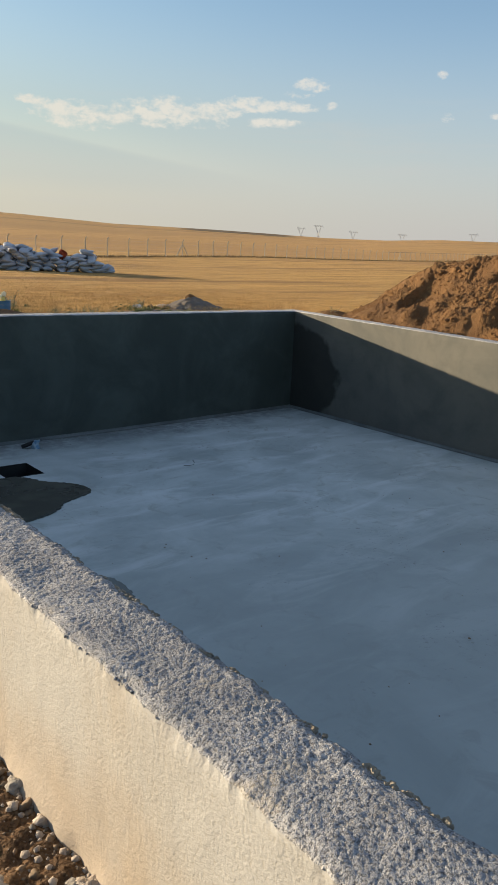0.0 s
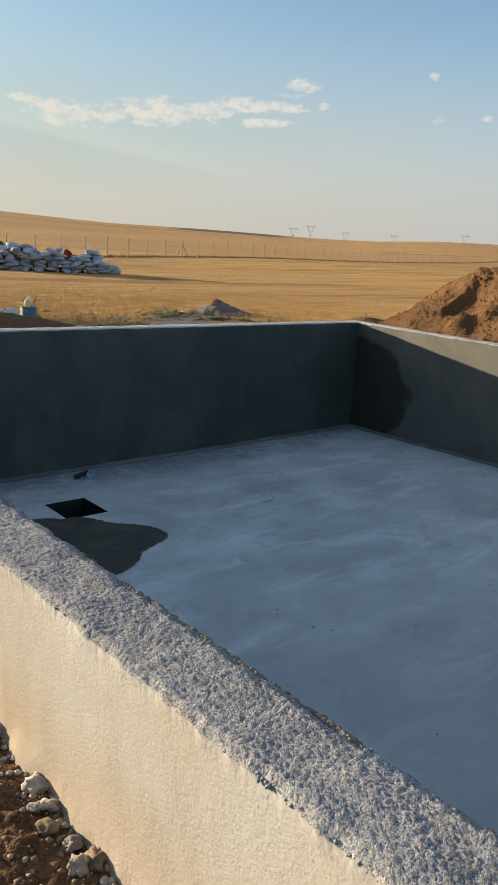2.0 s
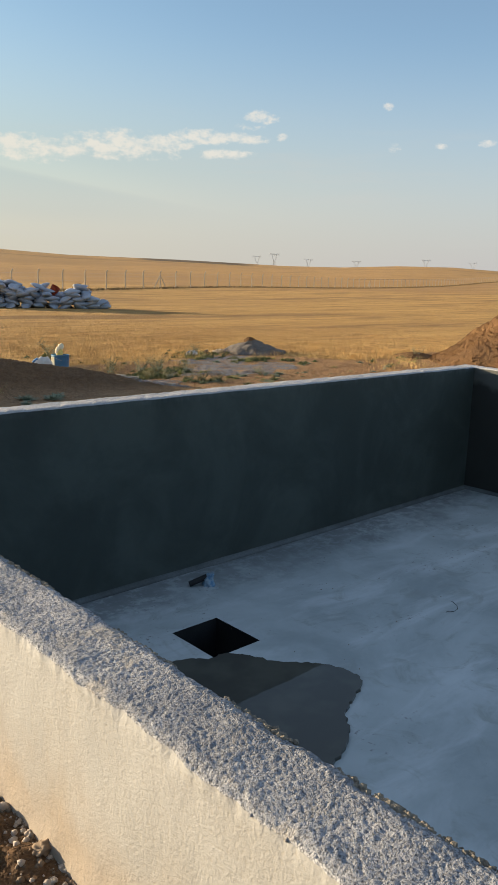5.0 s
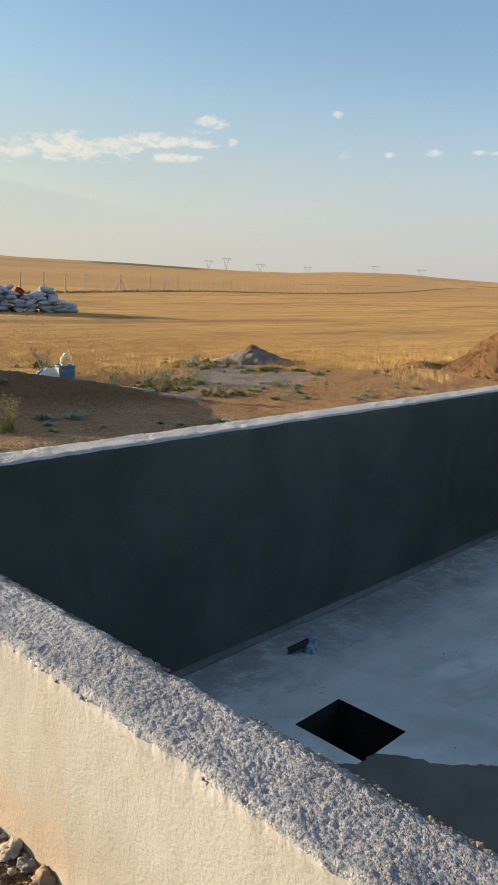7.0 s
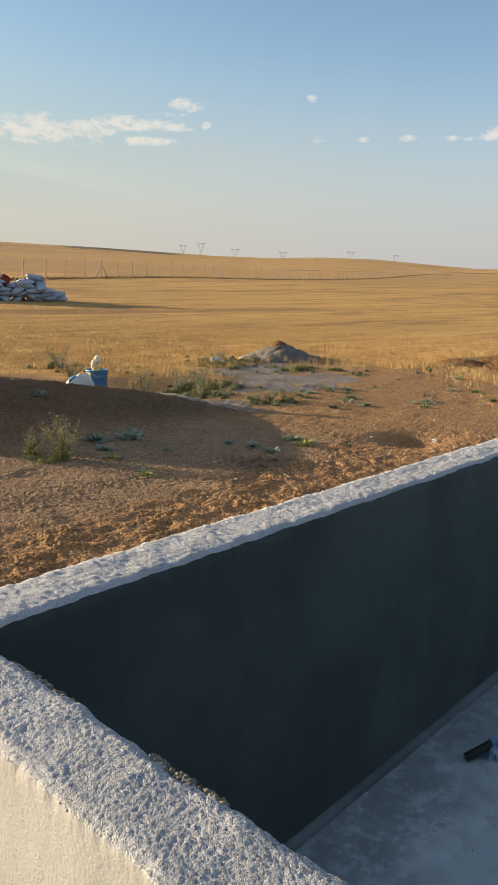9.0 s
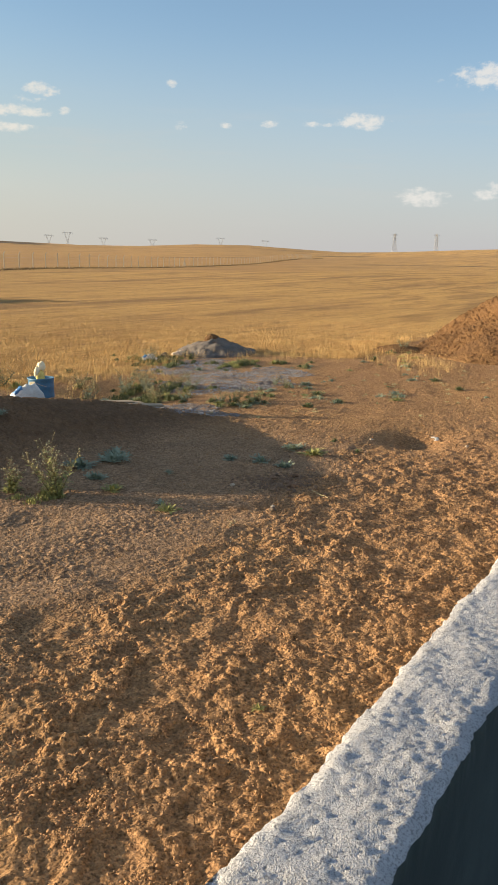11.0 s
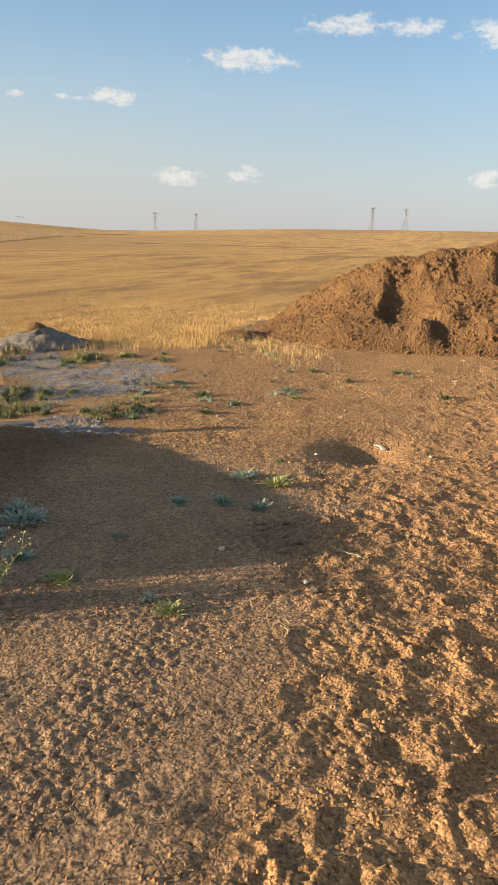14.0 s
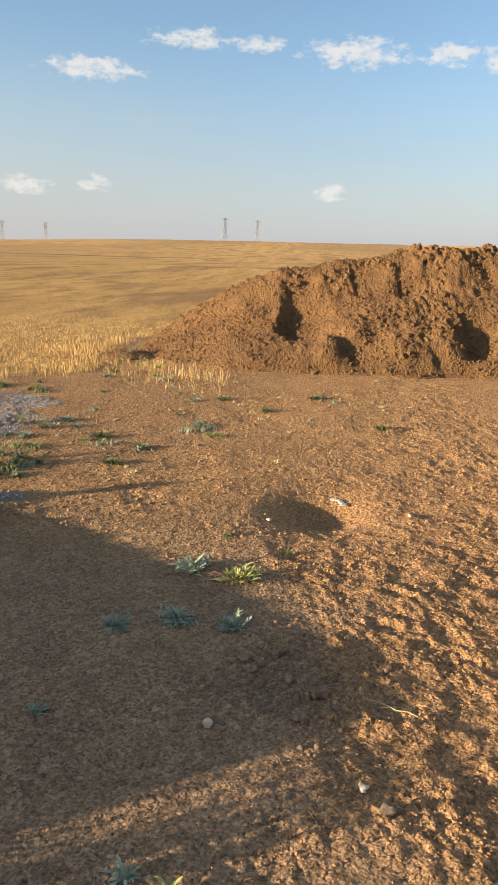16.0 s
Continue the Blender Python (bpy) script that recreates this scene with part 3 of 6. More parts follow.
def axis(lo, hi, step, reach):
    """Grid lines: even between lo and hi, then growing, first slowly."""
    def run(start, sign):
        lines, s = [start], step
        while abs(lines[-1]) < reach:
            s *= 1.03 if s < 0.22 else 1.16
            lines.append(lines[-1] + sign * s)
        return lines
    return np.r_[run(lo, -1)[:0:-1], np.arange(lo, hi, step), run(hi, 1)]


# plots of finer relief inside the sheet: x from, to, y from, to, and the spacing along both
PLOTS = [(2.56, 8.2, 12.1, 18.2), (8.2, 14.2, 12.1, 17.6), (1.3, 2.4, 2.7, 12.1)]


def stepped(lo, hi, marks, steps):
    """Lines from lo to hi whose spacing follows steps at marks."""
    lines = [lo]
    while lines[-1] < hi:
        lines.append(lines[-1] + float(np.interp(lines[-1], marks, steps)))
    lines = np.array(lines)
    return lo + (lines - lo) * (hi - lo) / (lines[-1] - lo)


PLOT_AXES = [(stepped(2.56, 8.2, [3.2, 5.0, 8.2], [0.0065, 0.009, 0.022]), stepped(12.1, 18.2, [12.1, 14.8, 18.2], [0.0075, 0.009, 0.02])),
             (stepped(8.2, 14.2, [8.2, 14.2], [0.024, 0.05]), stepped(12.1, 17.6, [12.1, 17.6], [0.013, 0.018])),
             (stepped(1.3, 2.4, [1.3, 2.4], [0.016, 0.011]), stepped(2.7, 12.1, [2.7, 12.1], [0.014, 0.018]))]
EDGES_X, EDGES_Y = [v for p in PLOTS for v in p[:2]], [v for p in PLOTS for v in p[2:]]
xs = np.unique(np.round(np.r_[axis(0.7, 14.3, 0.055, 3200.0), EDGES_X], 4))
ys = np.unique(np.round(np.r_[axis(2.6, 19.5, 0.055, 3200.0), EDGES_Y], 4))


def trodden(x, y):
    """Where cattle have broken the crust: 0 on the calm crust, 1 in the churned part."""
    edge = np.interp(x, [2.5, 3.6, 4.8, 6.2, 7.2, 8.5, 10.5, 14], [13.62, 13.80, 14.02, 14.08, 14.2, 14.4, 13.9, 13.2])
    t = smooth(0.25, -0.30, y - edge + 0.55 * fbm(x * 1.1, y * 1.1, 3, 41)) * smooth(11.9, 12.3, y)
    return t * np.clip(0.85 + 0.5 * fbm(x * 0.7, y * 0.7, 2, 44), 0.35, 1.15)


def relief(x, y):
    """Clods, prints and crumbs over the lie of the land."""
    inner = smooth(30.0, 14.0, np.hypot(x - 5, y - 12))
    straw = straw_mask(x, y)
    tr = trodden(x, y) * smooth(2.3, 2.8, x) * (1 - straw)
    bank = smooth(15.6, 16.3, y) * smooth(18.4, 17.6, y) * smooth(2.5, 3.2, x) * smooth(9.2, 8.4, x)
    strip = smooth(2.5, 2.2, x) * smooth(14.0, 12.0, y) * smooth(0.3, 1.2, x)
    far = smooth(5.0, 11.0, x)
    z = lay(x, y) + inner * (0.010 * fbm(x * 0.9, y * 0.9, 2, 1) + 0.0035 * fbm(x * 5, y * 5, 3, 2))
    # fine crust and crumbs everywhere on the bare earth
    bare = inner * (1 - 0.8 * straw)
    spread = np.clip(0.55 + 1.1 * fbm(x * 2.1, y * 2.1, 3, 47), 0.12, 1.2)
    z = z + bare * (0.0035 * fbm(x * 13, y * 13, 3, 3, 0.6) + spread * (0.0065 * lumps(x, y, 0.022, 3) + 0.0075 * lumps(x + 0.3, y, 0.036, 4)))
    # prints and broken clods
    wx, wy = x + 0.06 * fbm(x * 4, y * 4, 2, 45), y + 0.06 * fbm(x * 4, y * 4, 2, 46)
    prints = smooth(0.12, 0.55, lumps(wx, wy, 0.15, 1))
    heels = smooth(0.50, 0.64, lumps(wx, wy, 0.40, 14))
    broken = np.clip(0.6 + 1.3 * fbm(x * 3.1, y * 3.1, 3, 49), 0.05, 1.3)
    clods = 0.012 * lumps(wx, wy, 0.065, 2) + 0.014 * lumps(x, y + 0.4, 0.042, 9) + 0.011 * lumps(x, y, 0.026, 16)
    z = z - tr * (0.0125 - 0.006 * far) * prints - bare * smooth(12.2, 12.6, y) * smooth(16.0, 15.2, y) * 0.010 * heels
    z = z + tr * (0.0045 * fbm(x * 8, y * 8, 3, 8, 0.62) + broken * clods * (1 - 0.55 * prints) * (1 - 0.35 * far))
    z = z + bank * (0.022 * fbm(x * 4, y * 4, 4, 48, 0.6) + 0.012 * lumps(x, y, 0.12, 15) + 0.014 * lumps(x, y, 0.05, 17))
    z = z + strip * (0.03 * lumps(x, y, 0.09, 5) + 0.018 * lumps(x, y, 0.04, 18) + 0.02 * fbm(x * 6, y * 6, 3, 19))
    return z + gravel_mask(x, y) * inner * 0.02 * lumps(x, y, 0.07, 6)


def between(gx, gy, gz, x, y):
    """Heights of a grid at any places inside it."""
    i = np.clip(np.searchsorted(gx, x) - 1, 0, len(gx) - 2)
    j = np.clip(np.searchsorted(gy, y) - 1, 0, len(gy) - 2)
    u, v = (x - gx[i]) / (gx[i + 1] - gx[i]), (y - gy[j]) / (gy[j + 1] - gy[j])
    return (gz[j, i] * (1 - u) + gz[j, i + 1] * u) * (1 - v) + (gz[j + 1, i] * (1 - u) + gz[j + 1, i + 1] * u) * v


X, Y = np.meshgrid(xs, ys)
Z = relief(X, Y)
cx, cy = (X[:-1, :-1] + X[1:, 1:]) / 2, (Y[:-1, :-1] + Y[1:, 1:]) / 2
hole = (cx > X0 + 0.06) & (cx < X3 - 0.06) & (cy > Y0 + 0.06) & (cy < Y3 - 0.06)
for x0, x1, y0, y1 in PLOTS:
    hole |= (cx > x0) & (cx < x1) & (cy > y0) & (cy < y1)
SHEETS = [(X, Y, Z)]
faces = grid_faces(len(ys), len(xs), ~hole)
start = X.size
for (x0, x1, y0, y1), (gx, gy) in zip(PLOTS, PLOT_AXES):
    A, B = np.meshgrid(gx, gy)
    rim = np.minimum(np.minimum(A - x0, x1 - A), np.minimum(B - y0, y1 - B))
    w = smooth(0.0, 0.07, rim)
    C = between(xs, ys, Z, A, B) * (1 - w) + relief(A, B) * w
    SHEETS.append((A, B, C))
    faces += (np.array(grid_faces(len(gy), len(gx))) + start).tolist()
    start += A.size
ALL_X, ALL_Y, ALL_Z = (np.concatenate([p[k].reshape(-1) for p in SHEETS]) for k in range(3))
ground = mesh_ob("ground", np.stack([ALL_X, ALL_Y, ALL_Z], -1), faces, M_GROUND)
CRUST = (1 - trodden(ALL_X, ALL_Y)) * smooth(13.2, 14.2, ALL_Y) * smooth(2.4, 3.0, ALL_X) * smooth(18.2, 16.6, ALL_Y) * smooth(9.5, 7.5, ALL_X)
DUG = 0.75 * smooth(15.9, 16.6, ALL_Y) * smooth(18.4, 17.6, ALL_Y) * smooth(2.5, 3.2, ALL_X) * smooth(9.2, 8.4, ALL_X)
DUG = DUG + smooth(2.7, 2.3, ALL_X) * smooth(12.4, 11.4, ALL_Y + 0.4 * fbm(ALL_X * 2, ALL_Y * 2, 2, 52))
for nm, arr in (("straw", straw_mask(ALL_X, ALL_Y)), ("gravel", gravel_mask(ALL_X, ALL_Y)), ("crust", CRUST), ("dug", DUG)):
    ground.data.attributes.new(nm, "FLOAT", "POINT").data.foreach_set("value", arr.astype(np.float32))
tagged(ground, "bare reddish earth running out into golden stubble fields", "ground", kind="structure")


def ground_many(x, y):
    """The finished ground's height."""
    x, y = np.asarray(x, float), np.asarray(y, float)
    z = between(xs, ys, Z, x, y)
    for (x0, x1, y0, y1), (gx, gy), (_, _, C) in zip(PLOTS, PLOT_AXES, SHEETS[1:]):
        inside = (x > x0) & (x < x1) & (y > y0) & (y < y1)
        z = np.where(inside, between(gx, gy, C, np.clip(x, x0, x1), np.clip(y, y0, y1)), z)
    return z


def ground_z(x, y):
    return float(ground_many(x, y))


# ---- the pool shell ----
def wall(name, along, start, end, out_c, in_c, low_out, low_in, step, mats, label, chip=1.0, fine_from=-99.0):
    """A cast wall with coats on both faces and a rough struck top, swept along x or y.
    out_c, in_c: where the outer and inner faces stand across. mats: outer coat, top, inner coat."""
    sgn = 1.0 if in_c > out_c else -1.0
    th = abs(in_c - out_c)
    s = np.unique(np.r_[np.arange(start, max(start, fine_from), 0.05), np.arange(max(start, fine_from), end, step), end])
    sec = []
    n_face = max(6, int(0.7 / max(step, 0.02)))
    for k in range(n_face):
        sec.append((0.0, low_out + (WALL_TOP - 0.012 - low_out) * k / (n_face - 1), 0))
    n_top = max(5, int(th / step))
    for k in range(n_top):
        sec.append((0.004 + (th - 0.008) * k / (n_top - 1), WALL_TOP, 1))
    for k in range(n_face):
        sec.append((th, WALL_TOP - 0.012 - (WALL_TOP - 0.012 - low_in) * k / (n_face - 1), 2))
    c = np.array([p[0] for p in sec])[None, :]
    z = np.array([p[1] for p in sec])[None, :]
    kind = np.array([p[2] for p in sec])[None, :]
    S = np.repeat(s[:, None], len(sec), 1)
    C, Zz, K = np.repeat(c, len(s), 0), np.repeat(z, len(s), 0), np.repeat(kind, len(s), 0)
    key = 3.3 * len(name)
    near_top = smooth(WALL_TOP - 0.03, WALL_TOP - 0.012, Zz)
    edge_o = (0.013 * fbm(S * 3.2, S * 0 + key, 2, 60) + 0.010 * fbm(S * 9, S * 0 + key, 4, 61, 0.68)) * chip
    edge_i = (0.013 * fbm(S * 5, S * 0 + key + 9, 5, 67, 0.7) + 0.010 * np.clip(fbm(S * 2.2, S * 0 + key + 3, 2, 69), 0, 1)) * chip
    bend = np.where(K == 0, edge_o * near_top, np.where(K == 2, edge_i * near_top, edge_o * (1 - C / th) + edge_i * (C / th)))
    face = np.where(K != 1, 0.004 * fbm(S * 2.2, Zz * 2.2 + key, 3, 71) + 0.0015 * fbm(S * 11, Zz * 11, 2, 73), 0.0)
    flare = np.where(K == 0, -0.035 * smooth(0.10, -0.02, Zz) * (0.6 + 1.2 * fbm(S * 3, Zz * 3, 3, 77)), 0.0)
    C2 = C + bend + face + flare
    rim = np.minimum(C, th - C)
    dz = np.where(K == 1, 0.004 * fbm(S * 2.5, C * 6 + key, 3, 81) + chip * (0.0036 * fbm((S + 0.63 * C) * 6.7, (C - 0.63 * S) * 6.7, 2, 85, 0.45) + 0.0007 * fbm(S * 29, C * 29, 3, 86, 0.6) + 0.0009 * np.clip(np.random.default_rng(len(name)).normal(0, 1, S.shape), -1.5, 2) * min(1.6, step / 0.005))
                  - chip * smooth(0.03, 0.0, rim) * (0.006 + 0.014 * np.clip(fbm(S * 9, C * 9 + key, 3, 83), 0, 1)), 0.0)
    dz = dz + near_top * (K != 1) * 0.006 * fbm(S * 2.5, C * 6 + key, 3, 81)
    Z2 = Zz + dz
    across = out_c + sgn * C2
    P = np.stack([across, S, Z2] if along == "y" else [S, across, Z2], -1).reshape(-1, 3)
    faces = grid_faces(len(s), len(sec))
    ob = mesh_ob(name, P, faces, mats)
    idx = np.where((K[:-1, :-1] == 0) & (K[1:, 1:] == 0), 0, np.where((K[:-1, :-1] == 2), 2, 1)).reshape(-1)
    ob.data.polygons.foreach_set("material_index", idx.astype(np.int32))
    bm = bmesh.new()
    bm.from_mesh(ob.data)
    bmesh.ops.recalc_face_normals(bm, faces=bm.faces)
    bm.to_mesh(ob.data)
    bm.free()
    return tagged(ob, label, "wall", kind="structure")


wall("wall_west", "y", Y0, Y3, X0, X1, -0.25, FLOOR - 0.1, 0.0056, [M_PLASTER, M_ROUGH, M_WALL_GREY], "sunlit cement-plastered pool wall with a rough grey concrete top", 1.0, 2.7)
wall("wall_north", "x", X1 - 0.06, X2, Y3, Y2, -0.35, FLOOR - 0.1, 0.0095, [M_PLASTER, M_PALETOP, M_WALL_DARK], "shaded pool wall, its smooth cement coat toned dark for the shade, with a pale rough top", 1.3)
east = wall("wall_east", "y", Y0, Y3, X3, X2, -0.4, FLOOR - 0.1, 0.03, [M_PLASTER, M_ROUGH, M_WALL_GREY], "grey cement-coated pool wall with a damp stain at its corner", 0.8)
# its top falls a little towards the south
for v in east.data.vertices:
    v.co.z -= 0.021 * min(max(11.9 - v.co.y, 0.0), 5.0) * min(max((v.co.z + 0.6) / 1.2, 0.0), 1.0)
wall("wall_south", "x", X1, X2, Y0, Y1, -0.35, FLOOR - 0.1, 0.05, [M_PLASTER, M_ROUGH, M_WALL_GREY], "plain grey cement-coated pool wall", 0.5)

# pool floor with a square sump left open
def floor_rise(x, y):
    return 0.045 * smooth(1.6, 6.0, np.hypot(x - 5.0, y - 10.4))


SX0, SX1, SY0, SY1 = 4.78, 5.22, 10.36, 10.87
fx = np.unique(np.r_[np.linspace(X1 - 0.05, X2 + 0.05, 90), SX0, SX1])
fy = np.unique(np.r_[np.linspace(Y1 - 0.05, Y2 + 0.05, 170), SY0, SY1])
FX, FY = np.meshgrid(fx, fy)
sump_d = np.maximum(np.maximum(SX0 - FX, FX - SX1), np.maximum(SY0 - FY, FY - SY1))
FZ = FLOOR + floor_rise(FX, FY) + 0.010 * fbm(FX * 0.5, FY * 0.5, 3, 91) * smooth(0.0, 0.3, sump_d) + 0.0015 * fbm(FX * 3, FY * 3, 2, 93)
mx, my = (FX[:-1, :-1] + FX[1:, 1:]) / 2, (FY[:-1, :-1] + FY[1:, 1:]) / 2
open_sump = (mx > SX0) & (mx < SX1) & (my > SY0) & (my < SY1)
floor_ob = mesh_ob("floor", np.stack([FX, FY, FZ], -1).reshape(-1, 3), grid_faces(len(fy), len(fx), ~open_sump), M_FLOOR)
tagged(floor_ob, "bluish grey trowelled screed floor of an empty pool", "floor", kind="structure")


def sump():
    """The open sump: four sides and a bottom, with a slightly worn rim."""
    d = 0.55
    bm = bmesh.new()
    lo, hi = [], []
    for x, y in ((SX0, SY0), (SX1, SY0), (SX1, SY1), (SX0, SY1)):
        hi.append(bm.verts.new((x, y, FLOOR + 0.001)))
        lo.append(bm.verts.new((x, y, FLOOR - d)))
    for k in range(4):
        bm.faces.new((hi[k], lo[k], lo[(k + 1) % 4], hi[(k + 1) % 4]))
    bm.faces.new(lo[::-1])
    return tagged(part("floor_sump", bm, M_PITDARK), "square dark sump pit open in the pool floor", "sump", kind="structure")


sump()


def cove(name, along, a, b, face, sgn):
    """The rounded fillet where the wall coat meets the floor."""
    s = np.arange(a, b + 0.04, 0.08)
    s[-1] = b
    ang = np.linspace(0, math.pi / 2, 7)
    r = 0.04
    S, T = np.meshgrid(s, ang, indexing="ij")
    w = r * (1 + 0.25 * fbm(S * 1.2, S * 0 + 3, 3, 95))
    off, up = w * (1 - np.sin(T)), w * (1 - np.cos(T))
    off = face + sgn * (off + 0.002)
    z = FLOOR + 0.004 + up + (floor_rise(off, S) if along == "y" else floor_rise(S, off))
    P = np.stack([off, S, z] if along == "y" else [S, off, z], -1).reshape(-1, 3)
    return tagged(mesh_ob(name, P, grid_faces(len(s), len(ang)), M_COVE), "rounded cement fillet at the foot of the wall", "trim", kind="structure")


cove("trim_north", "x", X1, X2, Y2, -1)
cove("trim_east", "y", Y1, Y2, X2, -1)


def puddle(pts, label):
    """A thin sheet of still water with a lobed rim."""
    ring = []
    n = len(pts)
    for i in range(n):
        p0, p1, p2, p3 = (Vector(pts[(i + k) % n]) for k in (-1, 0, 1, 2))
        for t in np.linspace(0, 1, 6, endpoint=False):
            q = 0.5 * (2 * p1 + (p2 - p0) * t + (2 * p0 - 5 * p1 + 4 * p2 - p3) * t * t + (3 * p1 - p0 - 3 * p2 + p3) * t ** 3)
            ring.append(q)
    ring = [q + Vector((0.012 * math.sin(i * 1.9) * math.sin(i * 0.37), 0.011 * math.sin(i * 2.3 + 1) * math.sin(i * 0.53))) for i, q in enumerate(ring)]
    bm = bmesh.new()
    top = [bm.verts.new((q.x, q.y, FLOOR + 0.020)) for q in ring]
    low = [bm.verts.new((q.x + 0.004, q.y, FLOOR - 0.01)) for q in ring]
    m = len(ring)
    bm.faces.new(top)
    for i in range(m):
        bm.faces.new((top[i], low[i], low[(i + 1) % m], top[(i + 1) % m]))
    bmesh.ops.recalc_face_normals(bm, faces=bm.faces)
    return tagged(part("puddle", bm, M_WATER), label, "water", kind="structure")


puddle([(4.60, 10.45), (4.72, 10.352), (4.86, 10.345), (4.98, 10.20), (5.06, 10.03), (5.18, 9.91), (5.30, 9.78), (5.36, 9.62), (5.33, 9.46), (5.12, 9.36), (4.93, 9.27),
        (4.82, 9.14), (4.62, 9.02), (4.3, 8.95), (3.9, 9.0), (3.55, 9.4), (3.6, 9.95), (3.9, 10.3), (4.3, 10.5)], "still dark puddle on the pool floor beside the sump")
puddle([(4.36, 7.47), (4.44, 7.31), (4.43, 7.10), (4.36, 6.92), (4.1, 6.82), (3.7, 6.9), (3.5, 7.2), (3.65, 7.5), (4.0, 7.6)], "small thin puddle on the pool floor")


# ---- loose ground: crumbs, gravel, stubble (uncountable) ----


def solid(seed, squash=0.75, rough=0.3):
    """A low, angular crumb of unit size: points and triangles."""
    bm = bmesh.new()
    bmesh.ops.create_icosphere(bm, subdivisions=1, radius=0.5)
    r = random.Random(seed)
    for v in bm.verts:
        k = 1 + rough * r.uniform(-1, 1)
        v.co = Vector((v.co.x * k, v.co.y * k * r.uniform(0.8, 1.1), v.co.z * k * squash))
    bm.verts.index_update()
    V = np.array([v.co[:] for v in bm.verts])
    F = np.array([[v.index for v in f.verts] for f in bm.faces])
    bm.free()
    return V, F


def chip(seed):
    """The cheapest crumb: a jittered eight-sided lump."""
    r = random.Random(seed)
    V = np.array([(1, 0, 0), (0, 1, 0), (-1, 0, 0), (0, -1, 0), (0, 0, 0.8), (0, 0, -0.8)], float) * 0.5
    V = V * np.array([[r.uniform(0.7, 1.25)] for _ in V]) + np.array([[r.uniform(-.14, .14) for _ in range(3)] for _ in V])
    F = np.array([(0, 1, 4), (1, 2, 4), (2, 3, 4), (3, 0, 4), (1, 0, 5), (2, 1, 5), (3, 2, 5), (0, 3, 5)])
    return V, F


SOLIDS = [solid(s) for s in range(7)]
CHIPS = [chip(s) for s in range(9)]


def scatter(name, px, py, pz, size, material, label, category, sink=0.2, shapes=None, rounded=True):
    """Many crumbs as one object."""
    shapes = shapes or SOLIDS
    vs, fs, base = [], [], 0
    n = len(px)
    ang = RNG.uniform(0, 6.283, n)
    tilt = RNG.uniform(-0.6, 0.6, n)
    which = RNG.integers(0, len(shapes), n)
    for w, (V, F) in enumerate(shapes):
        k = np.nonzero(which == w)[0]
        if not len(k):
            continue
        c, s = np.cos(ang[k])[:, None], np.sin(ang[k])[:, None]
        ct, st = np.cos(tilt[k])[:, None], np.sin(tilt[k])[:, None]
        x0, y0, z0 = V[:, 0][None], V[:, 1][None], V[:, 2][None]
        y1, z1 = y0 * ct - z0 * st, y0 * st + z0 * ct
        S = size[k][:, None]
        P = np.stack([(x0 * c - y1 * s) * S + px[k][:, None], (x0 * s + y1 * c) * S + py[k][:, None],
                      z1 * S + pz[k][:, None] + (0.22 - sink) * S], -1)
        vs.append(P.reshape(-1, 3))
        fs.append((F[None] + (np.arange(len(k)) * len(V))[:, None, None] + base).reshape(-1, 3))
        base += len(k) * len(V)
    ob = mesh_ob(name, np.concatenate(vs), np.concatenate(fs).tolist(), material, shade=rounded)
    return tagged(ob, label, category, kind="stuff")


def sized(n, lo, hi, p=2.6):
    return lo + (hi - lo) * RNG.random(n) ** p


n = 120000
px, py = 3.0 + 5.4 * RNG.random(n) ** 1.5, 12.3 + 3.8 * RNG.random(n) ** 1.15
keep = (RNG.random(n) < 0.25 + 0.75 * trodden(px, py)) & (fbm(px * 4, py * 4, 3, 129) > -0.30 + 0.55 * RNG.random(n))
px, py = px[keep], py[keep]
scatter("soil_crumbs", px, py, ground_many(px, py), sized(len(px), 0.004, 0.021, 3.0), M_CLOD, "loose crumbs of dry reddish earth strewn over the bare ground", "soil", 0.26, CHIPS)
n = 9000
px, py = 8.0 + 7.0 * RNG.random(n), 12.2 + 5.0 * RNG.random(n)
scatter("soil_crumbs", px, py, ground_many(px, py), sized(n, 0.006, 0.034, 3.0), M_CLOD, "loose clods of dry reddish earth below the heap", "soil", 0.15, CHIPS)
n = 14000
px, py = 2.38 - 1.4 * RNG.random(n) ** 1.7, 2.6 + 9.6 * RNG.random(n)
scatter("rubble", px, py, ground_many(px, py), sized(n, 0.004, 0.030, 3.0), M_STONE, "brown stony rubble along the foot of the pool wall", "rubble", 0.2, CHIPS)
n = 2600
px, py = 2.39 - 0.55 * RNG.random(n) ** 3.6, 2.6 + 9.6 * RNG.random(n)
scatter("mortar_crumbs", px, py, ground_many(px, py), sized(n, 0.005, 0.032, 2.6), M_MORTAR, "pale mortar crumbs dropped along the wall foot", "rubble")
n = 34000
px, py = 7.9 + 6.2 * RNG.random(n), 16.2 + 4.2 * RNG.random(n)
keep = (gravel_mask(px, py) > 0.25 + 0.6 * RNG.random(n)) & (fbm(px * 2.2, py * 2.2, 3, 127) > -0.12)
px, py = px[keep], py[keep]
scatter("gravel", px, py, ground_many(px, py), sized(len(px), 0.009, 0.024, 1.6), M_GRAVEL, "blue-grey gravel spilled on the earth", "gravel", rounded=False)


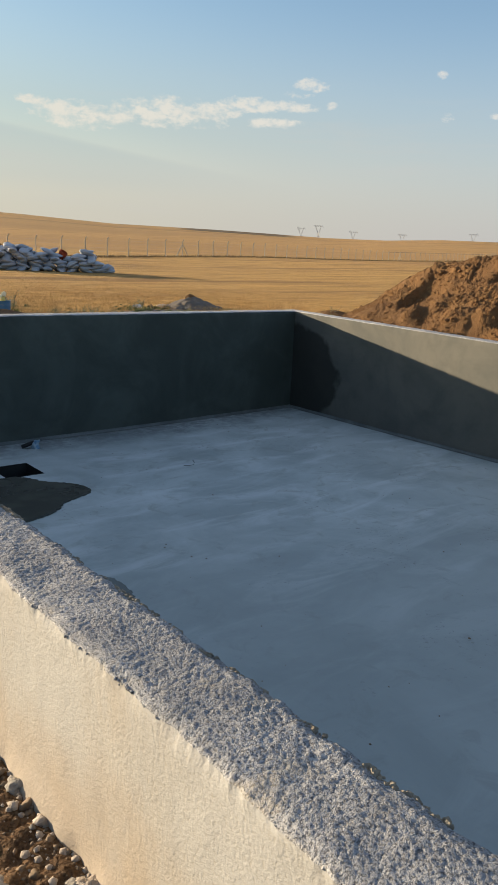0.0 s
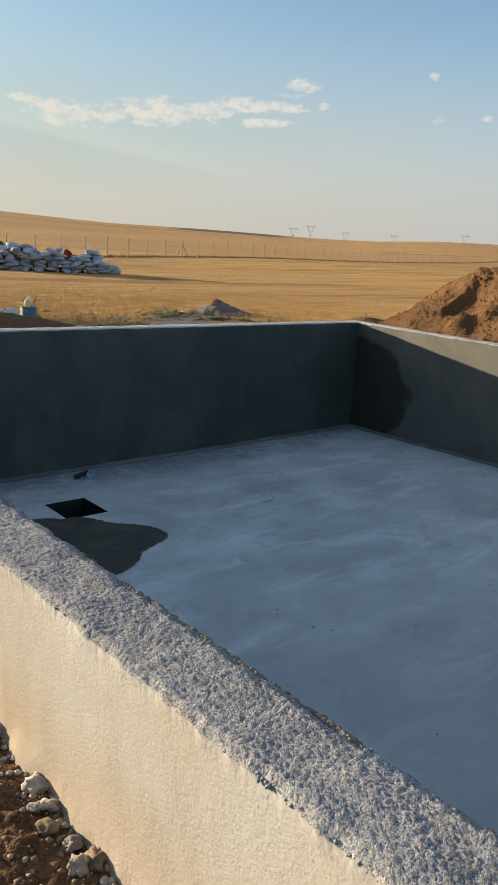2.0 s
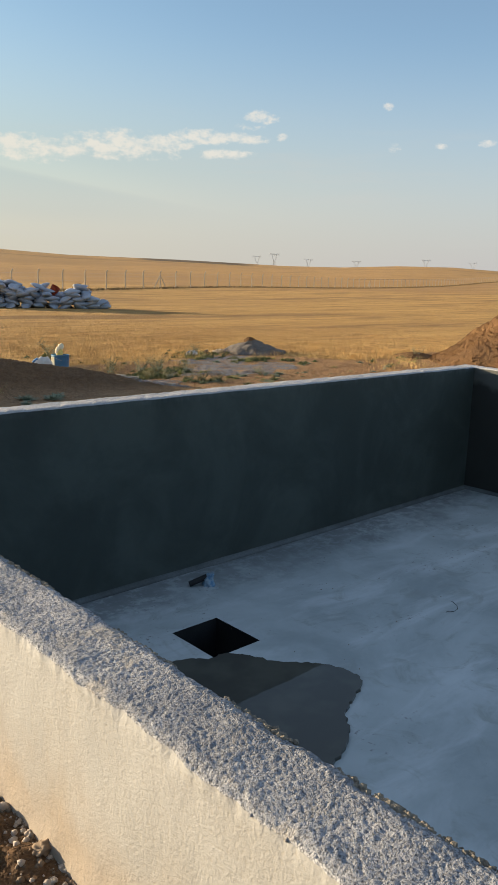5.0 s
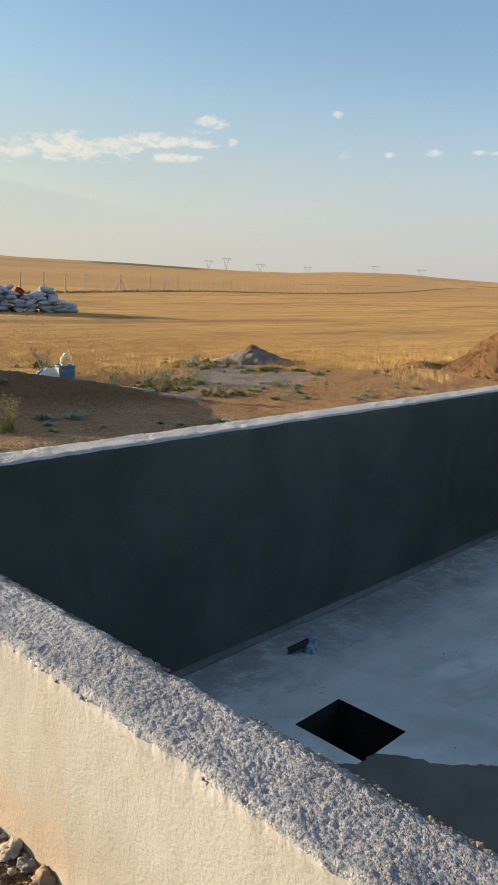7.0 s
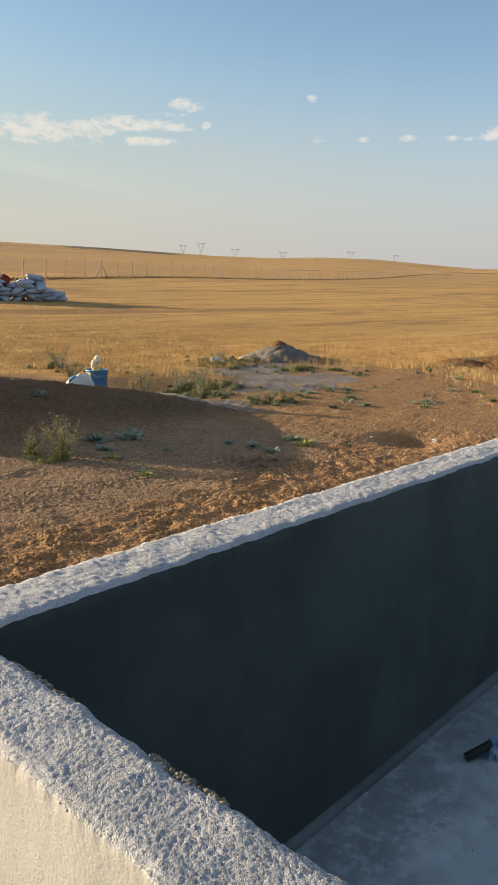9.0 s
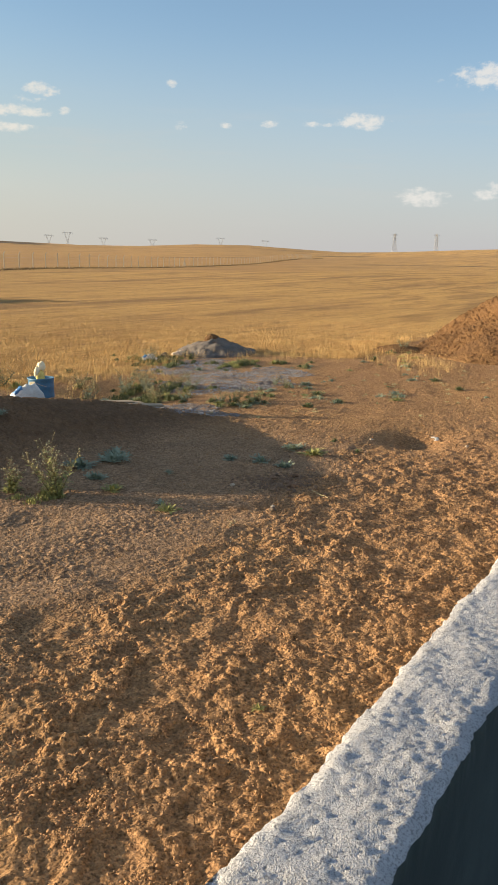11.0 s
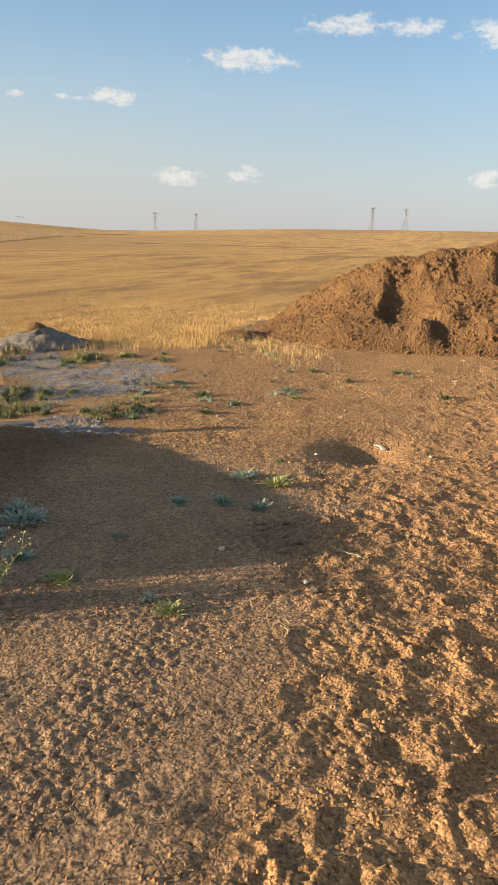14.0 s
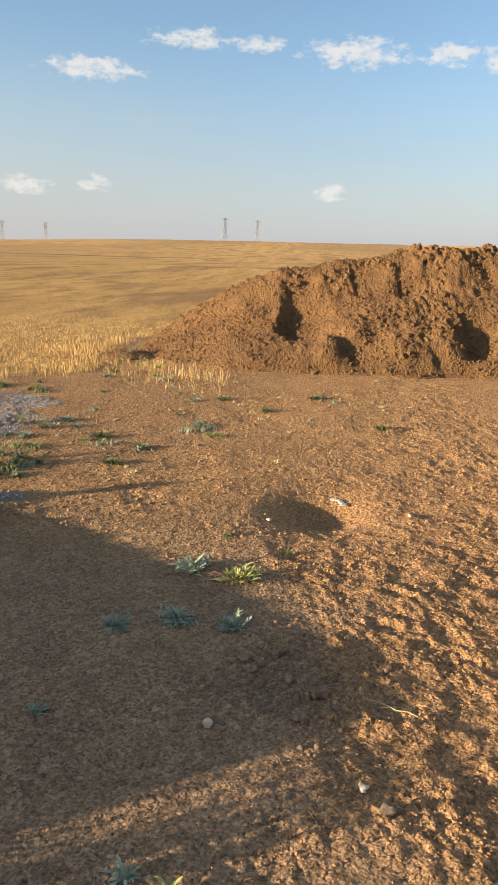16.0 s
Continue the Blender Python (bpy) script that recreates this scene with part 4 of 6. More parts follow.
def blades(name, px, py, high, wide, material, label, lean=0.35, category="stubble"):
    """Straw stalks as one object, each a narrow bent strip."""
    n = len(px)
    pz = ground_many(px, py)
    a, l = RNG.uniform(0, 6.283, n), RNG.uniform(0.0, lean, n) * high
    b = RNG.uniform(0, 6.283, n)
    ox, oy = np.cos(a) * wide / 2, np.sin(a) * wide / 2
    lx, ly = np.cos(b) * l, np.sin(b) * l
    mid, tip = high * 0.55, high
    P = np.stack([np.stack([px - ox, py - oy, pz - 0.02], -1), np.stack([px + ox, py + oy, pz - 0.02], -1),
                  np.stack([px + ox * .8 + lx * .4, py + oy * .8 + ly * .4, pz + mid], -1), np.stack([px - ox * .8 + lx * .4, py - oy * .8 + ly * .4, pz + mid], -1),
                  np.stack([px + lx, py + ly, pz + tip], -1)], 1).reshape(-1, 3)
    k = (np.arange(n) * 5)[:, None]
    quads = (k + np.array([[0, 1, 2, 3]])).tolist()
    tris = (k + np.array([[3, 2, 4]])).tolist()
    ob = mesh_ob(name, P, quads + tris, material, shade=False)
    return tagged(ob, label, category, kind="stuff")


def strew(count, r0, r1, a0, a1, power=1.0):
    r = r0 + (r1 - r0) * RNG.random(count) ** power
    a = np.radians(a0 + (a1 - a0) * RNG.random(count))
    return 4.0 + r * np.sin(a), 11.0 + r * np.cos(a)


def clumped(px, py, f, low):
    d = fbm(px * f, py * f, 3, 101)
    return (d > low + 0.45 * RNG.random(len(px)) - 0.25) & (straw_mask(px, py) > 0.35 + 0.4 * RNG.random(len(px)))


px, py = strew(150000, 8.5, 26, 10, 100, 0.75)
keep = clumped(px, py, 1.1, -0.22) & (RNG.random(len(px)) < smooth(27, 17, np.hypot(px - 4, py - 11)))
px, py = px[keep], py[keep]
blades("stubble", px, py, RNG.uniform(0.02, 0.055, len(px)) + RNG.uniform(0.0, 0.08, len(px)) * smooth(1.6, 0.1, py - straw_edge(px)) * smooth(11.5, 14.0, px), RNG.uniform(0.004, 0.009, len(px)), M_STRAW, "golden wheat stubble standing in the dry field")
px, py = strew(70000, 16, 48, 12, 100, 0.8)
keep = clumped(px, py, 0.5, -0.1) & (RNG.random(len(px)) < smooth(50, 30, np.hypot(px - 4, py - 11)) * 0.8 + 0.2)
px, py = px[keep], py[keep]
blades("stubble", px, py, RNG.uniform(0.015, 0.04, len(px)), RNG.uniform(0.006, 0.014, len(px)), M_STRAW, "golden wheat stubble standing in the dry field")
px, py = strew(25000, 40, 105, 14, 100, 0.8)
keep = clumped(px, py, 0.2, 0.0)
px, py = px[keep], py[keep]
blades("stubble", px, py, RNG.uniform(0.012, 0.03, len(px)), RNG.uniform(0.02, 0.045, len(px)), M_STRAW, "golden wheat stubble far out in the dry field")
# taller straw in a belt along the field's near edge
n = 42000
px = 9.0 + 9.0 * RNG.random(n)
py = straw_edge(px) - 0.15 + 8.0 * RNG.random(n) ** 1.3
keep = (fbm(px * 1.4, py * 1.4, 3, 141) > -0.30 + 0.35 * RNG.random(n)) & (straw_mask(px, py) > 0.2 + 0.5 * RNG.random(n)) & ((px < 15.6) | (py > 17.8))
px, py = px[keep], py[keep]
blades("stubble", px, py, RNG.uniform(0.01, 0.075, len(px)) * smooth(9.0, 1.0, py - straw_edge(px)) + 0.02, RNG.uniform(0.003, 0.0055, len(px)), M_STRAW, "tall golden straw along the near edge of the field", 0.45)
n = 300
t = RNG.random(n)
px, py = 14.4 + 1.5 * t + RNG.normal(0, 0.18, n), 15.5 + 1.6 * t + RNG.normal(0, 0.22, n)
blades("dry_grass", px, py, RNG.uniform(0.05, 0.25, n), RNG.uniform(0.0025, 0.0045, n), M_PALESTRAW, "bleached straw stalks standing at the foot of the heap", 0.9, "grass")
# bleached stalks and weeds along the edge of the field
t = RNG.random(5800)
px = np.r_[8.4 + 6.6 * t[:5200], 13.2 + 3.0 * t[5200:]]
py = np.r_[straw_edge(px[:5200]) + RNG.normal(-0.35, 0.5, 5200), 15.75 + 0.3 * (px[5200:] - 13.3) + RNG.normal(0, 0.4, 600)]
keep = (fbm(px * 1.7, py * 1.7, 2, 103) > -0.05) & (gravel_mask(px, py) < 0.6)
px, py = px[keep], py[keep]
blades("dry_grass", px, py, RNG.uniform(0.03, 0.17, len(px)), RNG.uniform(0.002, 0.005, len(px)), M_PALESTRAW, "bleached dry grass at the edge of the field", 0.7, "grass")


def weeds(clumps, spots, material, label, wide=0.14, high=0.07, per=150):
    """Low leafy clumps: short broad blades crowded round many crowns."""
    qx, qy, qh = [], [], []
    for x, y, rx, ry, k in spots:
        for c in range(max(1, int(clumps * k))):
            cx0, cy0, s = RNG.normal(x, rx), RNG.normal(y, ry), RNG.uniform(0.5, 1.4)
            d = np.abs(RNG.normal(0, 0.55, per))
            a = RNG.uniform(0, 6.283, per)
            qx.append(cx0 + d * wide * s * np.cos(a)), qy.append(cy0 + d * wide * s * 0.8 * np.sin(a))
            qh.append(high * s * RNG.uniform(0.15, 1.0, per) * np.exp(-d * d * 1.3))
    qx, qy, qh = np.concatenate(qx), np.concatenate(qy), np.concatenate(qh)
    return blades("weeds", qx, qy, qh, RNG.uniform(0.004, 0.011, len(qx)), material, label, 1.1, "weeds")


weeds(110, [(12.5, 20.2, .35, .5, .36), (12.8, 18.8, .26, .12, .26), (13.3, 18.3, .18, .08, .06), (13.35, 17.7, .25, .10, .04), (10.0, 18.4, .40, .28, .34), (9.6, 17.9, .28, .22, .16),
            (9.85, 16.78, .28, .14, .06), (10.0, 19.6, .6, .5, .06), (9.3, 21.3, .6, .4, .07), (16.7, 17.3, .3, .15, .04)], M_LEAF, "low green weeds between gravel and stubble", 0.12, 0.08, 120)
weeds(60, [(12.9, 18.8, .3, .10, .16), (12.6, 20.3, .3, .4, .20), (10.0, 18.3, .5, .4, .18), (15.2, 16.6, .4, .2, .08)], M_LIME, "low yellow-green weeds between gravel and stubble", 0.11, 0.06, 100)
weeds(60, [(11.4, 17.0, .2, .2, .06), (10.83, 17.0, .1, .08, .04), (10.8, 16.2, .1, .06, .05), (10.68, 15.77, .10, .06, .05), (11.73, 15.38, .10, .06, .05), (13.2, 15.95, .12, .08, .04), (14.2, 16.2, .15, .08, .05),
           (12.2, 16.7, .12, .08, .04), (13.1, 17.6, .2, .1, .05), (9.9, 16.6, .2, .1, .06), (12.6, 13.9, .5, .3, .06)], M_GREYLEAF, "sparse grey-green weeds on the bare earth", 0.10, 0.05, 80)
weeds(70, [(12.0, 15.4, 1.6, .9, .5), (13.6, 14.2, 1.0, .9, .35), (10.2, 16.6, .8, .5, .3)], M_SEED, "dry tan tufts of dead weeds on the bare earth", 0.055, 0.03, 34)
weeds(7, [(5.42, 15.40, .05, .04, .43), (5.18, 15.55, .13, .06, .43), (5.0, 15.92, .08, .06, .3)], M_LIME, "low yellow-green foliage at the foot of the tall weeds", 0.11, 0.06, 110)


# ---- earth heaps ----
HEAP = {}


def long_mound():
    """A long tipped heap: a slope of repose, a gully with a bare face, a cloddy rim and blocks at its foot."""
    hx = np.r_[np.arange(14.9, 19.1, 0.028), np.arange(19.1, 22.6, 0.1)]
    hy = np.r_[np.arange(7.0, 10.4, 0.07), np.arange(10.4, 18.3, 0.028)]
    A, B = np.meshgrid(hx, hy)
    w = 0.30 * fbm(A * 0.7, B * 0.7, 3, 111)
    ridge = np.interp(B + 0.35 * w, [7.2, 8, 9, 10, 11, 11.8, 12.5, 12.9, 13.3, 13.65, 14.0, 14.45, 14.9, 15.6, 16.5, 17.0, 17.5], [0, 0.8, 1.4, 1.76, 1.87, 1.90, 1.87, 1.81, 1.72, 1.67, 1.60, 1.51, 1.43, 1.15, 0.66, 0.34, -0.04])
    foot = np.interp(B, [7, 11, 12.5, 13.8, 14.8, 15.6, 16.6, 17.6], [15.7, 15.75, 15.7, 15.6, 15.55, 15.6, 16.3, 17.6]) + 0.5 * w
    top = 18.1 + 0.3 * fbm(B * 0.5, B * 0, 2, 113)
    up = np.clip((A - foot) / (top - foot), 0, 1)
    rimmed = smooth(0.70, 0.90, up + 0.14 * fbm(A * 1.3, B * 1.3, 3, 115))
    h = ridge * np.where(A < top, 0.90 * up ** 0.95 + 0.10 * rimmed, 1 - smooth(0.7, 3.6, A - top))
    high = np.clip(h, 0, 1.0)
    # the gully: steep on its northern side, running out to the south; and a lesser one further along
    side = B + 0.12 * fbm(A * 2.2, B * 2.2, 3, 116)
    gully = smooth(14.90, 14.66, side) * smooth(13.6, 14.45, side) * smooth(0.26, 0.46, up) * smooth(0.92, 0.72, up)
    gully2 = smooth(11.92, 11.78, side) * smooth(10.9, 11.6, side) * smooth(0.10, 0.22, up) * smooth(0.62, 0.40, up)
    gully3 = smooth(12.95, 12.8, side) * smooth(12.2, 12.6, side) * smooth(0.62, 0.75, up) * smooth(1.0, 0.9, up)
    h = h - 0.22 * gully - 0.18 * gully2 - 0.10 * gully3
    bare = np.clip(1 - 1.3 * gully - 1.2 * gully2, 0.05, 1)
    # blocks slumped to the foot
    for x, y, rx, ry, d in ((16.02, 14.0, 0.26, 0.22, 0.20), (16.45, 13.6, 0.32, 0.25, 0.10), (16.0, 12.75, 0.36, 0.45, 0.15), (16.3, 12.15, 0.30, 0.22, 0.13), (16.9, 13.3, 0.45, 0.4, 0.08)):
        d2 = ((A - x) / rx) ** 2 + ((B - y) / ry) ** 2 + 0.35 * fbm(A * 4, B * 4, 3, 118)
        h = h + d * np.exp(-np.clip(d2, 0, 9) ** 1.5)
    for x, y, r, d in ((15.98, 13.55, 0.20, 0.05), (15.95, 12.30, 0.18, 0.04), (16.6, 15.3, 0.16, 0.06), (17.2, 15.0, 0.14, 0.06)):
        h = h - d * np.exp(-(((A - x) / r) ** 2 + ((B - y) / r) ** 2)) * (high > 0.05)
    patchy = np.clip(0.6 + 1.3 * fbm(A * 1.1, B * 1.1, 3, 117), 0.08, 1.2) * bare
    rough = 0.10 * lumps(A + w, B, 0.36, 11) * rimmed + (0.035 + 0.07 * rimmed) * lumps(A, B + w, 0.17, 12) + 0.05 * lumps(A, B, 0.09, 13) + 0.035 * lumps(A, B, 0.06, 19)
    h = h + np.clip(2.5 * high, 0, 1) * (patchy * rough + bare * (0.04 * fbm(A * 2.4, B * 2.4, 4, 119, 0.55) + 0.012 * fbm(A * 14, B * 14, 2, 121, 0.6)))
    base = lay(A, B)
    z = np.where(h > 0.012, base + h, base - 0.06)
    HEAP.update(x=hx, y=hy, z=z)
    ob = mesh_ob("earth_mound", np.stack([A, B, z], -1).reshape(-1, 3), grid_faces(len(hy), len(hx)), M_HEAP)
    return tagged(ob, "long heap of dug brown earth with clods and a bare gully", "earth heap")


long_mound()
n = 15000
px, py = 15.2 + 3.6 * RNG.random(n), 9.8 + 7.8 * RNG.random(n)
hz = between(HEAP["x"], HEAP["y"], HEAP["z"], px, py)
keep = (hz > lay(px, py) + 0.02) & (fbm(px * 0.9, py * 0.9, 3, 125) > -0.22)
px, py, hz = px[keep], py[keep], hz[keep]
scatter("heap_clods", px, py, hz, sized(len(px), 0.012, 0.085, 4.0), M_HEAP, "loose clods of brown earth strewn over the heap", "soil", 0.2, CHIPS)


n = 240
px, py = np.r_[RNG.normal(17.75, 0.25, 140), RNG.normal(16.0, 0.3, 100)], 10.4 + 4.6 * RNG.random(n)
hz = between(HEAP["x"], HEAP["y"], HEAP["z"], px, py)
scatter("heap_clods", px, py, hz, sized(n, 0.05, 0.15, 2.4), M_HEAP, "big clods of brown earth along the rim and foot of the heap", "soil", 0.4, rounded=False)


def dome(name, x, y, r, h, material, label, category, seed, peak=1.4, step=0.035, stretch=1.0):
    """A small tipped heap."""
    s = np.arange(-r * 1.25, r * 1.25, step)
    A, B = np.meshgrid(s, s)
    d = np.hypot(A / stretch, B) / r + 0.16 * fbm(A * 2.2, B * 2.2, 3, seed)
    z = h * np.clip(1 - d, 0, 1) ** (1 / peak) * (1 + 0.25 * fbm(A * 4, B * 4, 3, seed + 2))
    z = z + (z > 0.01) * h * (0.08 * lumps(A, B, r * 0.24, seed) + 0.05 * fbm(A * 9, B * 9, 3, seed, 0.6) + 0.025 * np.random.default_rng(seed).normal(0, 1, A.shape))
    base = lay(A + x, B + y)
    z = np.where(z > 0.008, base + z, base - 0.05)
    P = np.stack([A, B, z - float(lay(np.array(x), np.array(y)))], -1).reshape(-1, 3)
    ob = mesh_ob(name, P, grid_faces(len(s), len(s)), material)
    ob.matrix_basis = pose(x, y, float(lay(np.array(x), np.array(y))))
    return tagged(ob, label, category)


dome("sand_mound", 14.05, 20.1, 0.82, 0.30, M_SAND, "small mound of grey sand at the field's edge", "sand mound", 131, 1.15)
dome("clod", 14.02, 20.16, 0.16, 0.10, M_HEAP, "dark clump of earth on the sand mound", "clod", 135, 1.5, 0.02).location.z += 0.28
dome("earth_mound", 16.9, 17.4, 0.55, 0.13, M_HEAP, "low dark clump of earth and weeds beside the big heap", "earth heap", 137, 1.4)


# ---- stones and scraps on the ground ----
def lone(name, x, y, size, material, label, category, seed, squash=0.6, turn=0.0, group="", sink=0.18):
    me = rock_mesh(name, seed, material, squash, 0.75, 3 if size > 0.05 else 2)
    me.polygons.foreach_set("use_smooth", np.ones(len(me.polygons), bool))
    ob = new(name, me)
    ob.matrix_basis = pose(x, y, ground_z(x, y) + size * squash * (0.5 - sink), 0, 0, turn) @ Matrix.Scale(size, 4)
    return tagged(ob, label, category, group)


lone("stone", 6.17, 14.05, 0.04, M_PALE, "pale flat stone lying on the clods", "stone", 1, 0.45)
lone("stone", 9.08, 13.55, 0.05, M_PALE, "pale stone lying on bare earth", "stone", 2, 0.45)
lone("stone", 6.45, 14.58, 0.045, M_PALE, "small pale stone on fine earth", "stone", 3, 0.5)
lone("stone", 8.92, 14.5, 0.04, M_PALE, "small pale stone beside the scrape", "stone", 4, 0.5)
lone("stone", 6.05, 13.98, 0.05, M_STONE, "small brown stone on the clods", "stone", 5)
lone("stone", 13.2, 20.35, 0.22, M_PALE, "pale stone beside the sand mound", "stone", 6, 0.6)
lone("stone", 12.95, 20.5, 0.18, M_STONE, "brown stone beside the sand mound", "stone", 7, 0.6)
for k, (x, y, s) in enumerate([(6.69, 14.19, .065), (6.80, 14.30, .04), (6.60, 14.12, .035), (6.86, 14.46, .045), (6.95, 14.50, .05), (6.76, 14.42, .04), (6.52, 14.25, .045), (7.02, 14.36, .05)]):
    lone("clod", x, y, 1.15 * s, M_DARKCLOD, "grey-brown clod of earth in a loose cluster", "clod", 20 + k, 0.6, 40.0 * k, "clods in the shade")
for k in range(170):
    y = 2.9 + 7.4 * ((k * 0.618) % 1.0)
    x = 2.372 - 0.30 * RNG.random() ** 3.2
    lone("stone", x, y, 0.020 + 0.05 * RNG.random() ** 2, (M_MORTAR, M_STONE, M_MORTAR, M_GREYSTONE)[k % 4], ("pale lump of mortar", "brown stone", "pale lump of mortar", "grey stone")[k % 4] + " at the foot of the wall", "stone", 40 + k, 0.65, 50.0 * k, "stones along the wall")


n = 700
px, py = RNG.normal(6.78, 0.22, n), RNG.normal(14.32, 0.16, n)
scatter("soil_crumbs", px, py, ground_many(px, py), sized(n, 0.008, 0.035, 2.8), M_DARKCLOD, "loose grey-brown crumbs of earth round a broken clod", "soil")


for k, (y, s) in enumerate([(3.3, .05), (3.62, .085), (3.72, .06), (4.28, .05), (4.4, .08), (4.47, .05), (4.98, .06), (5.55, .09), (5.63, .05), (6.35, .06), (7.2, .05), (7.28, .07), (8.15, .06), (8.9, .05), (9.6, .07), (10.2, .08), (10.27, .05)]):
    ob = lone("mortar_lump", X1 - 0.012, y, 0.8 * s, M_CRUMB, "rough brown crust of mortar on the wall's inner edge", "mortar", 80 + k, 0.22, 90.0 + 5 * math.sin(3.0 * k), "mortar lumps on the wall edge")
    ob.matrix_basis = ob.matrix_basis @ Matrix.Diagonal((1.5, 0.6, 1.0, 1.0))
    ob.location.z = WALL_TOP - 0.012
n = 6500
py = 2.7 + 9.1 * RNG.random(n)
keep = fbm(py * 2.3, py * 0 + 2.0, 3, 205) > -0.05
py = py[keep]
px = X1 - 0.004 + RNG.normal(0, 0.008, len(py))
scatter("edge_crumbs", px, py, WALL_TOP - 0.010 - 0.6 * np.clip(px - X1, 0, 1), sized(len(py), 0.004, 0.021, 2.0), M_CRUMB, "ragged crumbs of brown mortar along the wall's inner edge", "mortar", 0.3, rounded=False)
n = 3600
py = 2.7 + 9.3 * RNG.random(n)
keep = fbm(py * 2.0, py * 0 + 5.0, 3, 207) > 0.0
py = py[keep]
px = X0 + 0.012 + RNG.normal(0, 0.006, len(py))
scatter("edge_crumbs", px, py, np.full(len(py), WALL_TOP - 0.012), sized(len(py), 0.003, 0.012, 2.4), M_ROUGH, "broken grey concrete crumbs along the wall's outer edge", "mortar", 0.3)


def scrap():
    """A crumpled strip of pale plastic."""
    ob = thing("plastic_scrap", (9.5, 14.0, ground_z(9.5, 14.0)), "crumpled scrap of pale plastic on bare earth", "litter", turn=25)
    for dx, dy, a, l in ((0, 0, 0, .20), (.11, .03, 70, .13), (-.10, .02, -40, .10)):
        s, u = np.meshgrid(np.linspace(-.5, .5, 9), np.linspace(-.5, .5, 5))
        z = 0.03 + 0.03 * fbm(s * 4 + dx, u * 3, 3, 150) + 0.02 * np.abs(u)
        P = np.stack([s * l, u * 0.07, z], -1).reshape(-1, 3)
        o = mesh_ob("strip", P, grid_faces(5, 9), M_BAG, ob)
        o.matrix_basis = pose(dx, dy, 0, 0, 0, a)
        o.modifiers.new("thick", "SOLIDIFY").thickness = 0.004
    ob.scale = (0.55, 0.55, 0.6)
    return ob


scrap()


def twig(x, y, turn, length, label="dry bent twig lying on the earth"):
    ob = thing("twig", (x, y, ground_z(x, y) + 0.012), label, "twig", turn=turn)
    bm = bmesh.new()
    p = Vector((-length / 2, 0, 0))
    for k in range(5):
        q = p + Vector((length / 5, 0.02 * math.sin(k * 2.1), 0.006 * math.cos(k * 1.7)))
        bar(bm, p, q, 0.0022, 5)
        p = q
    part("stem", bm, M_SEED, ob)
    bm = bmesh.new()
    bar(bm, (0, 0, 0), (length * 0.3, 0.06, 0.012), 0.0016, 5, 0.5)
    part("branch", bm, M_SEED, ob)
    return ob


twig(6.64, 13.91, 60, 0.2)
twig(5.62, 14.02, 10, 0.12)
twig(2.12, 6.85, 80, 0.22, "dry straw stalk lying beside the wall")
twig(2.05, 4.6, 20, 0.14, "dry straw stalk lying beside the wall")


# ---- plants ----
r_w = random.Random(17)


def leaf_strip(bm, base, yaw, rise, length, width, droop, segs=4):
    """One long leaf: a keeled, drooping strip."""
    d = Vector((math.cos(yaw), math.sin(yaw), 0))
    side = Vector((-d.y, d.x, 0))
    rows = []
    for k in range(segs + 1):
        t = k / segs
        c = Vector(base) + d * (length * t * math.cos(rise)) + Vector((0, 0, length * (t * math.sin(rise) - droop * t * t)))
        w = width * (0.35 + 1.5 * t) * (1 - t) ** 0.6 if t < 1 else 0.0
        rows.append((bm.verts.new(c - side * w), bm.verts.new(c + Vector((0, 0, -0.18 * w))), bm.verts.new(c + side * w)))
    for a, b in zip(rows, rows[1:]):
        bm.faces.new((a[0], a[1], b[1], b[0]))
        bm.faces.new((a[1], a[2], b[2], b[1]))


def rosette(name, x, y, size, material, label, leaves=16, rise=0.6, seed=0, jag=0.0):
    """A low plant whose leaves spread from one crown."""
    r = random.Random(seed)
    ob = thing(name, (x, y, ground_z(x, y) - 0.004), label, "weed")
    for whorl in range(3):
        bm = bmesh.new()
        for k in range(leaves // 2 + 12):
            yaw = r.uniform(0, 6.28)
            l = size * r.uniform(0.25, 0.72) * (1 - 0.18 * whorl)
            up = rise * r.uniform(0.3, 1.2) + 0.3 * whorl
            leaf_strip(bm, (r.uniform(-.12, .12) * size, r.uniform(-.12, .12) * size, 0.004), yaw, up, l, l * 0.08, r.uniform(0.15, 0.6) * (1 - 0.2 * whorl))
            if jag:
                for t in (0.35, 0.55, 0.75):
                    p = (math.cos(yaw) * l * t, math.sin(yaw) * l * t, l * t * 0.45 * math.sin(up))
                    leaf_strip(bm, p, yaw + r.choice((-1, 1)) * 0.9, up * 0.7, l * jag * 1.3, l * 0.075, 0.3, 3)
        part("leaves", bm, material, ob)
    return ob


